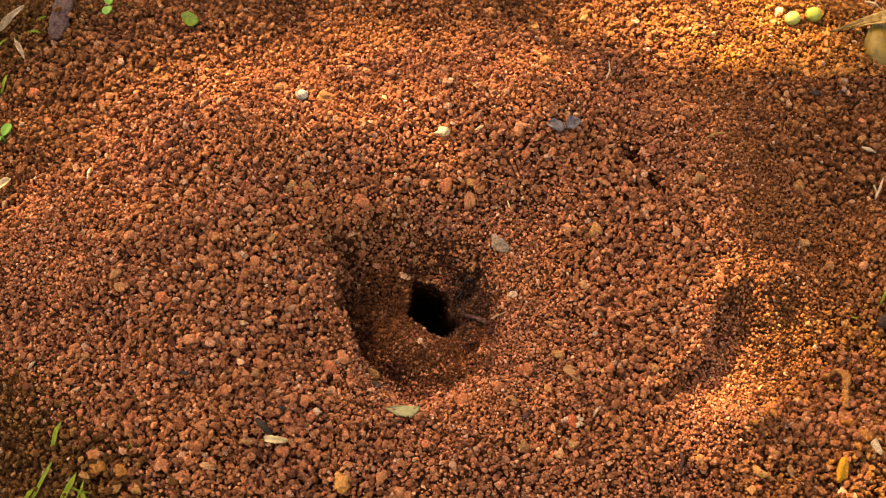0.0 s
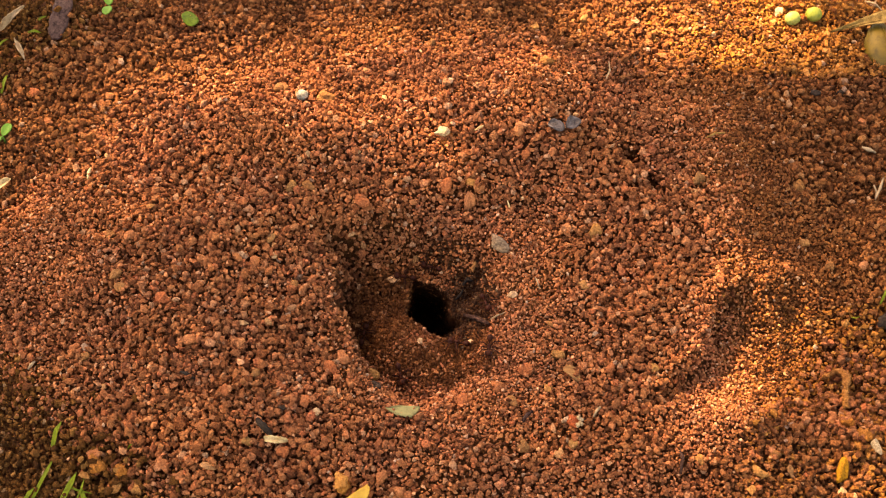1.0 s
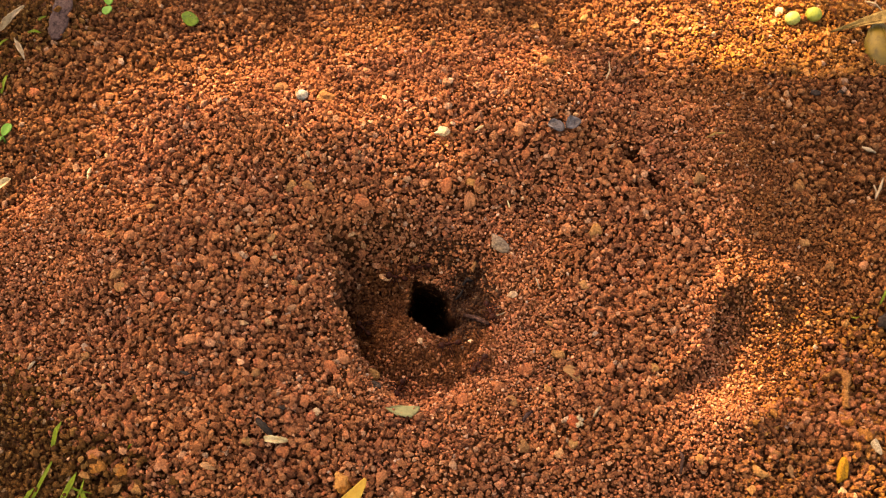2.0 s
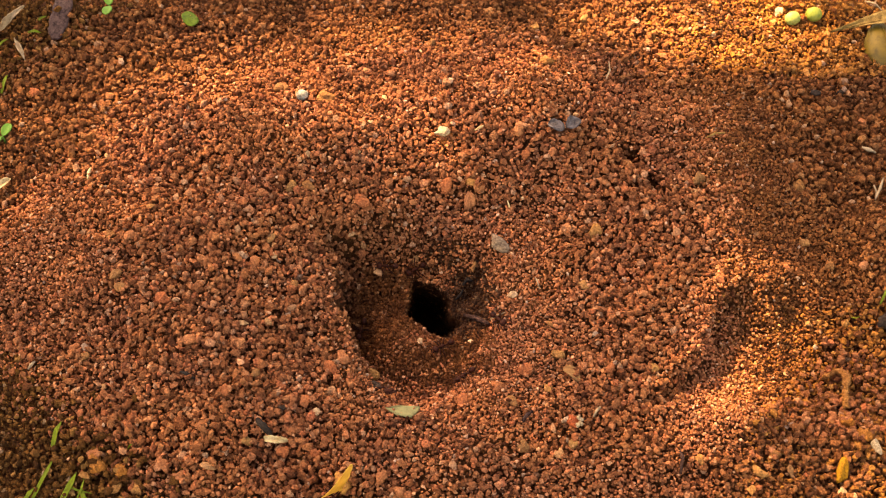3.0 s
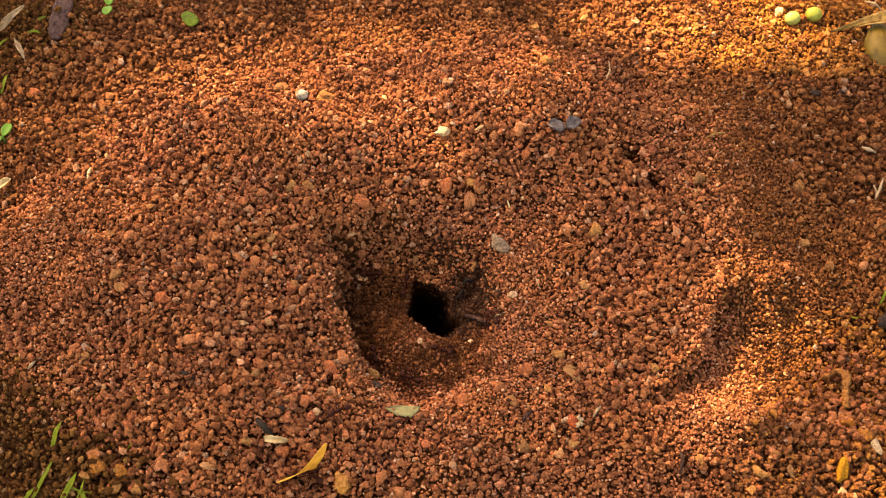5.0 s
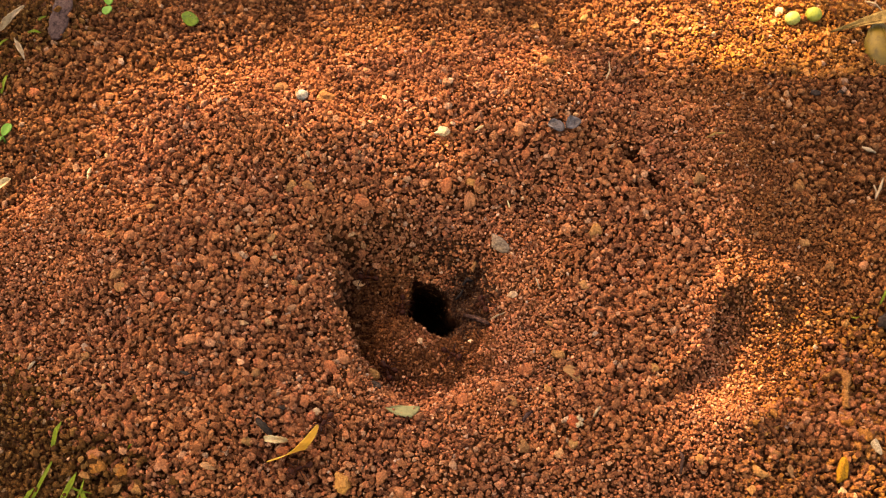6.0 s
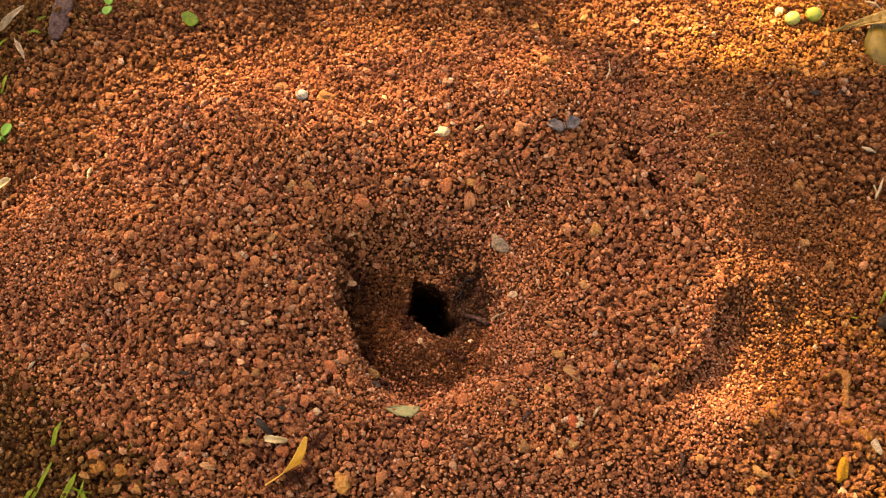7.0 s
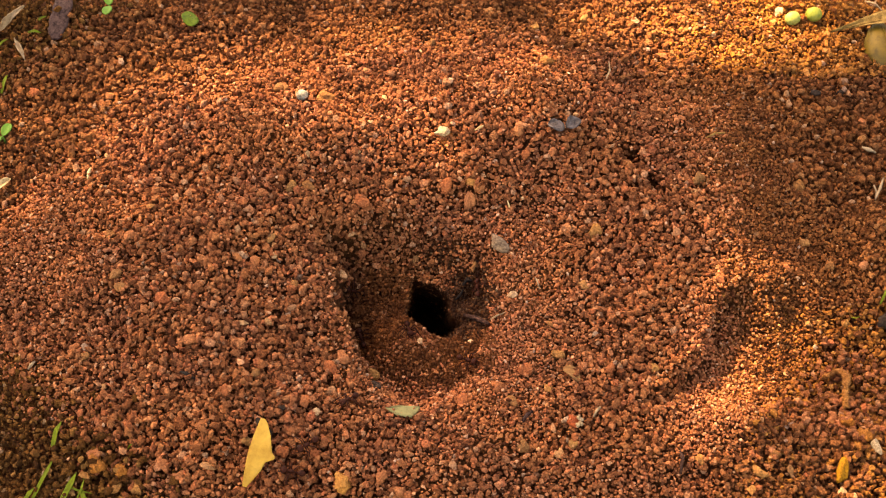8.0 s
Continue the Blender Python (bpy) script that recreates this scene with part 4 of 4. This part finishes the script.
def stick(name, points, radii, mat, label, category, seed=1, rough=0.12):
    pts = [Vector((x, y, float(height(x, y)) + h)) for x, y, h in points]
    base = pts[0].copy()
    fine = []
    for a, b in zip(pts, pts[1:]):
        fine += [a.lerp(b, t) - base for t in (0, 0.2, 0.4, 0.6, 0.8)]
    fine.append(pts[-1] - base)
    m = len(fine)
    rr = [float(np.interp(i / (m - 1), np.linspace(0, 1, len(radii)), radii)) for i in range(m)]
    ob = part(name, tube(fine, rr, 8, seed, rough), mat)
    ob.location = base
    return tagged(ob, label, category)


stick("charred_stick", [(-0.0842, -0.0921, 0.0022), (-0.0812, -0.0956, 0.0026), (-0.0775, -0.0991, 0.0018)], [0.0011, 0.0018, 0.0012], M_CHAR, "short black charred stick among soil crumbs", "stick")
stick("charred_stick", [(-0.1221, -0.0665, 0.0022), (-0.1189, -0.0675, 0.0024), (-0.1148, -0.0693, 0.0018)], [0.0004, 0.0010, 0.0005], M_CHAR, "short black charred stick among soil crumbs", "stick", 2)
stick("twig", [(0.0106, -0.0213, 0.0022), (0.0168, -0.0274, 0.0026), (0.0224, -0.0323, 0.0018)], [0.0008, 0.0013, 0.0007], M_WOOD, "short purple-brown twig beside the nest entrance", "twig", 3)
stick("charred_stick", [(0.0098, -0.0035, 0.0020), (0.0122, -0.0022, 0.0026), (0.0148, -0.0030, 0.0018)], [0.0005, 0.0011, 0.0005], M_CHAR, "small black charred splinter beside the nest entrance", "stick", 15)
stick("charred_stick", [(0.0062, -0.0098, 0.0020), (0.0084, -0.0075, 0.0028), (0.0100, -0.0052, 0.0018)], [0.0004, 0.0008, 0.0004], M_CHAR, "small black charred splinter beside the nest entrance", "stick", 16)
pebble(0.0150, 0.0020, 0.0042, M_TAN, "oblong tan pebble beside the nest entrance", 212, 1.9, 80, 0.2)
stick("straw", [(0.0230, -0.0297, 0.0018), (0.0262, -0.0292, 0.0022), (0.0302, -0.0289, 0.0020)], [0.0003, 0.0005, 0.0002], M_GREY, "short pale straw splinter on fine soil", "straw", 4)
stick("straw", [(0.0322, 0.0322, 0.0018), (0.0330, 0.0295, 0.0022), (0.0339, 0.0273, 0.0018)], [0.0002, 0.0005, 0.0002], M_HUSK, "short pale straw splinter on fine soil", "straw", 5)
stick("straw", [(0.0448, -0.0108, 0.0018), (0.0458, -0.0137, 0.0020), (0.0468, -0.0173, 0.0018)], [0.0002, 0.0004, 0.0002], M_GREY, "short pale straw splinter on fine soil", "straw", 6)
stick("straw", [(0.0161, 0.0690, 0.0020), (0.0184, 0.0701, 0.0024), (0.0207, 0.0712, 0.0020)], [0.0003, 0.0006, 0.0003], M_HUSK, "short pale straw splinter on fine soil", "straw", 6)
stick("straw", [(-0.1965, -0.0581, 0.0022), (-0.1952, -0.0559, 0.0028), (-0.1939, -0.0536, 0.0022)], [0.0004, 0.0009, 0.0004], M_GREY, "grey straw splinter on soil crumbs", "straw", 7)
stick("straw", [(0.0682, -0.0907, 0.0020), (0.0698, -0.0885, 0.0028), (0.0714, -0.0868, 0.0022)], [0.0004, 0.0007, 0.0004], M_GREY, "grey straw splinter on soil crumbs", "straw", 7)
stick("straw", [(-0.1813, 0.0503, 0.0020), (-0.1809, 0.0538, 0.0026), (-0.1805, 0.0570, 0.0022)], [0.0004, 0.0009, 0.0005], M_HUSK, "short pale straw splinter on fine soil", "straw", 8)
stick("straw", [(0.1347, 0.0693, 0.0020), (0.1396, 0.0717, 0.0026), (0.1444, 0.0724, 0.0022)], [0.0003, 0.0006, 0.0003], M_DEADLEAF, "thin brown straw on fine soil", "straw", 9)
stick("straw", [(0.0854, 0.1077, 0.0020), (0.0881, 0.1144, 0.0028), (0.0880, 0.1213, 0.0022)], [0.0003, 0.0005, 0.0003], M_GREY, "thin grey root hair on soil crumbs", "straw", 9)
stick("straw", [(0.2203, 0.0413, 0.0025), (0.2240, 0.0484, 0.0045), (0.2267, 0.0551, 0.0035)], [0.0004, 0.0008, 0.0003], M_GREY, "thin grey stalk at the mound's foot", "straw", 10)
stick("straw", [(0.2213, 0.0507, 0.0025), (0.2220, 0.0467, 0.0035), (0.2205, 0.0409, 0.0025)], [0.0004, 0.0006, 0.0003], M_GREY, "thin grey stalk at the mound's foot", "straw", 10)
stick("straw", [(0.2189, 0.0755, 0.0025), (0.2216, 0.0735, 0.0035), (0.2261, 0.0731, 0.0025)], [0.0004, 0.0012, 0.0005], M_GREY, "thin grey stalk at the mound's foot", "straw", 10)
stick("root", [(0.1833, -0.0547, 0.0020), (0.1895, -0.0536, 0.0058), (0.1928, -0.0578, 0.0066), (0.1911, -0.0671, 0.0052), (0.1912, -0.0737, 0.0020)], [0.0011, 0.0017, 0.0020, 0.0014, 0.0017], M_ROOT,
      "orange-brown root arching out of coarse soil", "root", 11, 0.42)
stick("root", [(0.1066, -0.1063, 0.0015), (0.1074, -0.1093, 0.0030), (0.1064, -0.1160, 0.0018)], [0.0007, 0.0009, 0.0006], M_WOOD, "thin brown root poking out of soil", "root", 12)
stick("root", [(0.0362, -0.0916, 0.0015), (0.0384, -0.0884, 0.0028), (0.0408, -0.0862, 0.0015)], [0.0007, 0.0010, 0.0006], M_WOOD, "thin brown root poking out of soil", "root", 12)
stick("straw", [(0.2371, 0.1806, 0.003), (0.2410, 0.1761, 0.005), (0.2460, 0.1724, 0.003)], [0.0004, 0.0006, 0.0003], M_GREY, "thin grey stalk at the mound's foot", "straw", 13)

# ---- ants ----
M_ANT = plant("ant_red_brown", (0.012, 0.0026, 0.0010), (0.034, 0.0065, 0.0020), 0.55, 700.0, 0.0, 0.05)


M_EYE = plant("ant_eye", (0.004, 0.003, 0.003), (0.008, 0.006, 0.006), 0.15, 900.0, 0.0, 0.5)


def ball(rx, ry, rz, cx=0.0, cy=0.0, cz=0.0, nose=0.0):
    bm = bmesh.new()
    bmesh.ops.create_uvsphere(bm, u_segments=14, v_segments=9, radius=1.0)
    for v in bm.verts:
        pinch = 1 - nose * max(0.0, v.co.x) ** 2
        v.co = Vector((cx + v.co.x * rx, cy + v.co.y * ry * pinch, cz + v.co.z * rz * pinch))
    return bm


def ant():
    """An ant about 11 mm long that looks along x, its feet at z = 0."""
    a = tagged(new("ant"), "dark red-brown leafcutter ant walking on the mound", "ant", "ants of the nest")
    head = part("head", ball(0.00165, 0.00185, 0.0014, 0.0044, 0, 0.0027, -0.15), M_ANT, a)
    thorax = ball(0.0020, 0.00095, 0.0011, 0.0011, 0, 0.0026)
    for v in thorax.verts:
        v.co.z += 0.0003 * math.sin(v.co.x * 3200)
    part("thorax", thorax, M_ANT, a)
    part("waist", ball(0.0008, 0.00045, 0.0006, -0.0014, 0, 0.0025), M_ANT, a)
    part("abdomen", ball(0.0019, 0.0015, 0.0014, -0.0037, 0, 0.0027, 0.2), M_ANT, a)
    for s in (-1, 1):
        part("mandible", tube([(0.0056, s * 0.0009, 0.0023), (0.0066, s * 0.0009, 0.0021), (0.0070, s * 0.0002, 0.0020)], [0.0004, 0.0003, 0.00012], 6), M_ANT, head)
        part("antenna", tube([(0.0054, s * 0.0008, 0.0032), (0.0064, s * 0.0024, 0.0040), (0.0084, s * 0.0030, 0.0028)], [0.00017, 0.00015, 0.00012], 5), M_ANT, head)
        part("eye", ball(0.00022, 0.00014, 0.00022, 0.0048, s * 0.00172, 0.0031), M_EYE, head, "black glossy eye")
        for x0, reach_x in ((0.0022, 0.0024), (0.0012, -0.0002), (0.0004, -0.0028)):
            leg = part("leg", tube([(0, 0, 0), (reach_x * 0.45, s * 0.0022, 0.0014), (reach_x * 0.85, s * 0.0042, -0.0010), (reach_x, s * 0.0052, -0.0026)],
                                   [0.00030, 0.00026, 0.00019, 0.00012], 5), M_ANT, a)
            leg.location = (x0, s * 0.0007, 0.0024)
    return a


ROUTES = [
    [(0, -0.0229, -0.0514), (0.5, -0.0220, -0.0522), (1, -0.0187, -0.0555), (1.5, -0.0195, -0.0569), (2.8, -0.0243, -0.0723), (3.5, -0.0301, -0.0812), (4, -0.0347, -0.0834), (4.5, -0.0421, -0.0882),
     (5.8, -0.0528, -0.0914), (6.5, -0.0540, -0.0999), (7, -0.0577, -0.1030), (7.5, -0.0602, -0.1036), (8, -0.0612, -0.1046)],
    [(0, -0.0389, -0.1386), (1.5, -0.0405, -0.1344), (2.8, -0.0471, -0.1298), (3.5, -0.0499, -0.1247), (4, -0.0520, -0.1213), (4.5, -0.0545, -0.1211), (5.8, -0.0626, -0.1144), (6.5, -0.0641, -0.1169),
     (7, -0.0614, -0.1197), (7.5, -0.0645, -0.1180), (8, -0.0670, -0.1180)],
    [(0, 0.0239, -0.0373), (1, 0.0226, -0.0480), (1.5, 0.0216, -0.0561), (2.8, 0.0144, -0.0615), (3.5, 0.0064, -0.0689), (4, -0.0024, -0.0639), (4.5, -0.0105, -0.0607), (5.8, -0.0215, -0.0531),
     (6.5, -0.0319, -0.0458), (8, -0.0406, -0.0248)],
    [(0, 0.0216, -0.0184), (1.5, 0.0226, -0.0214), (2.8, 0.0262, -0.0316), (3.5, 0.0314, -0.0348), (4, 0.0346, -0.0359), (4.5, 0.0279, -0.0369), (5.8, 0.0215, -0.0225), (7, 0.0210, -0.0173), (8, 0.0191, -0.0098)],
    [(0, -0.0405, -0.0282), (1.5, -0.0372, -0.0221), (3, -0.0404, -0.0193), (4.5, -0.0345, -0.0347), (6, -0.0256, -0.0538), (6.5, -0.0245, -0.0552), (7, -0.0281, -0.0621), (7.5, -0.0361, -0.0778), (8, -0.0444, -0.0835)],
    [(0, 0.0045, 0.0054), (1.5, -0.0091, 0.0092), (3.5, -0.0140, 0.0077), (4.5, -0.0182, 0.0052), (6, -0.0198, -0.0113), (8, -0.0171, -0.0317)],
    [(0, 0.0157, -0.0441), (1, 0.0077, -0.0408), (2.8, 0.0016, -0.0413), (4.5, -0.0033, -0.0434), (6, 0.0044, -0.0455), (7, 0.0060, -0.0469), (8, 0.0130, -0.0514)]]
GRAIN = [(0, -0.0193, 0.0039), (0.5, -0.0210, 0.0027), (1, -0.0256, 0.0021), (1.5, -0.0278, 0.0008), (2.8, -0.0321, 0.0049), (3, -0.0336, 0.0069), (3.5, -0.0348, 0.0077), (4, -0.0382, 0.0059), (4.5, -0.0408, 0.0052),
         (5.8, -0.0426, 0.0041), (6, -0.0435, 0.0025), (6.5, -0.0426, 0.0017), (7, -0.0474, 0.0025), (7.5, -0.0497, 0.0016), (8, -0.0508, -0.0001)]


def along_route(route, t):
    ts, xs, ys = zip(*route)
    u = np.clip(t + np.array((-0.3, -0.15, 0, 0.15, 0.3)), 0, 8)
    return float(np.mean(np.interp(u, ts, xs))), float(np.mean(np.interp(u, ts, ys)))


def ant_rows(route, offset=None, seed=0):
    """Poses every quarter second, the head along the way it goes."""
    rows, heading = [], None
    for k in range(33):
        t = k * 0.25
        x, y = along_route(route, t)
        x0, y0 = along_route(route, max(0, t - 0.6))
        x1, y1 = along_route(route, min(8, t + 0.6))
        want = math.atan2(y1 - y0, x1 - x0) if math.hypot(x1 - x0, y1 - y0) > 0.0008 else heading if heading is not None else 2.0
        if heading is None:
            heading = want
        heading += max(-0.7, min(0.7, math.remainder(want - heading, 2 * math.pi)))
        now = heading + 0.10 * math.sin(5 * t + seed)
        if offset:
            x, y, now = x + offset[0], y + offset[1], offset[2] + 0.12 * math.sin(3 * t)
        z, n = lay(x, y)
        face = Vector((0, 0, 1)).rotation_difference(n).to_matrix().to_4x4()
        rows.append((t, Matrix.Translation((x, y, z + 0.0016)) @ face @ pose(0, 0, 0, 0, 0, math.degrees(now))))
    return rows


ants = [ant()]
for k in range(7):
    ants.append(copy_thing(ants[0], pose(0, 0, 0)))
tagged(ants[1], "dark red-brown leafcutter ant hauling a yellow leaf piece")
tagged(ants[7], "dark red-brown leafcutter ant carrying a soil grain")

v, f = PEBBLE_SHAPES[3]
grain = tagged(new("soil_grain", mesh_of("soil_grain", v * (0.0033, 0.0021, 0.0018), f, M_PELLET)), "pale pinkish soil grain carried by an ant", "soil grain")


# ---- the yellow leaf piece that ants haul up the mound ----
def cut_leaf():
    """A half leaf about 33 mm long: one straight edge, one curved edge with a tooth, slightly twisted. Its middle lies at the origin, its tip along y."""
    n, m, length = 26, 7, 0.0312
    P = np.zeros((n, m, 3))
    for i, t in enumerate(np.linspace(0, 1, n)):
        right = float(np.interp(t, [0, 0.12, 0.28, 0.40, 0.47, 0.50, 0.56, 0.80, 0.95, 1], [0.0014, 0.0034, 0.0055, 0.0062, 0.0096, 0.0102, 0.0080, 0.0054, 0.0030, 0.0012]))
        left = -0.0018 * math.sin(math.pi * t) - 0.0005
        for j, s in enumerate(np.linspace(0, 1, m)):
            x = left + (right - left) * s
            a = 0.16 * math.sin((t - 0.45) * 2.6)
            P[i, j] = (x * math.cos(a) - 0.001, (t - 0.5) * length, x * math.sin(a) + 0.0026 * math.sin(math.pi * t * 1.1) + 18 * (x - 0.003) ** 2)
    ob = part("leaf_piece", plate(P, 0.0003), M_CUT)
    return tagged(ob, "yellow freshly cut leaf piece hauled by ants", "leaf")


leaf_piece = cut_leaf()


def leaf_at(low, high, face):
    """The leaf's pose from its lower and upper end and how far it turns its edge up."""
    low, high = Vector(low), Vector(high)
    y = (high - low).normalized()
    z = Vector((0, -0.53, 0.85))
    z = (z - y * z.dot(y)).normalized()
    m = Matrix((y.cross(z), y, z)).transposed().to_4x4()
    return Matrix.Translation((low + high) / 2) @ m @ pose(0, 0, 0, 0, face, 0)


LEAF = [(0.0, (-0.0523, -0.1503, -0.0047), (-0.0356, -0.1339, 0.0027), 12), (0.5, (-0.0560, -0.1432, -0.0027), (-0.0363, -0.1298, 0.0045), 10), (1.0, (-0.0552, -0.1420, -0.0026), (-0.0342, -0.1282, 0.0052), 10),
        (1.5, (-0.0550, -0.1410, -0.0025), (-0.0350, -0.1270, 0.0053), 18), (1.7, (-0.0551, -0.1397, -0.0025), (-0.0350, -0.1262, 0.0058), 28), (2.8, (-0.0607, -0.1350, -0.0016), (-0.0402, -0.1220, 0.0073), 66), (3.0, (-0.0608, -0.1319, -0.0015), (-0.0401, -0.1216, 0.0155), 74),
        (3.5, (-0.0626, -0.1284, -0.0003), (-0.0423, -0.1173, 0.0184), 74), (4.0, (-0.0675, -0.1254, 0.0002), (-0.0467, -0.1167, 0.0182), 74), (4.5, (-0.0705, -0.1248, 0.0001), (-0.0513, -0.1150, 0.0175), 74),
        (5.8, (-0.0759, -0.1113, -0.0004), (-0.0530, -0.1057, 0.0167), 74), (6.0, (-0.0774, -0.1109, -0.0005), (-0.0558, -0.1031, 0.0163), 74), (6.5, (-0.0772, -0.1093, -0.0004), (-0.0542, -0.1077, 0.0192), 74),
        (6.8, (-0.0789, -0.1154, -0.0003), (-0.0566, -0.1062, 0.0171), 74), (7.0, (-0.0781, -0.1217, -0.0015), (-0.0601, -0.1095, 0.0183), 74), (7.2, (-0.0797, -0.1238, -0.0010), (-0.0693, -0.1004, 0.0089), 74),
        (7.5, (-0.0823, -0.1238, -0.0017), (-0.0772, -0.0995, 0.0088), 62), (8.0, (-0.0879, -0.1232, -0.0023), (-0.0800, -0.0951, 0.0088), 12)]


def motions():
    walk(leaf_piece, [(t, leaf_at(a, b, face)) for t, a, b, face in LEAF])
    walk(husk, [(0, laid(-0.0808, -0.1008, -4, 0.0022, 0, 10)), (7.0, laid(-0.0808, -0.1008, -4, 0.0022, 0, 10)), (7.2, laid(-0.0822, -0.1030, -20, 0.0022, 0, 10)),
                (7.5, laid(-0.0790, -0.1000, -100, 0.0008, 0, 12)), (8.0, laid(-0.0815, -0.1010, -105, 0.0008, 0, 12))])
    rows = []
    for k in range(33):
        t = k * 0.25
        x, y = along_route(GRAIN, t)
        rows.append((t, pose(x, y, lay(x, y)[0] + 0.0027, 12 * math.sin(2 * t), 10 * math.cos(3 * t), -15 + 25 * math.sin(1.3 * t))))
    walk(grain, rows)
    for k, creature in enumerate(ants):
        walk(creature, ant_rows(ROUTES[k], None, k) if k < 7 else ant_rows(GRAIN, (0.0062, 0.0012, 3.0), k))
        legs = [o for o in creature.children if o.name.startswith("leg")]
        for i, leg in enumerate(legs):
            base = leg.location.copy()
            beat = (i % 2) * math.pi
            walk(leg, [(j * 0.25, Matrix.Translation(base) @ pose(0, 0, 0, 5 * math.cos(1.9 * j + beat + k), 0, 16 * math.sin(1.9 * j + beat + k))) for j in range(33)])


motions()
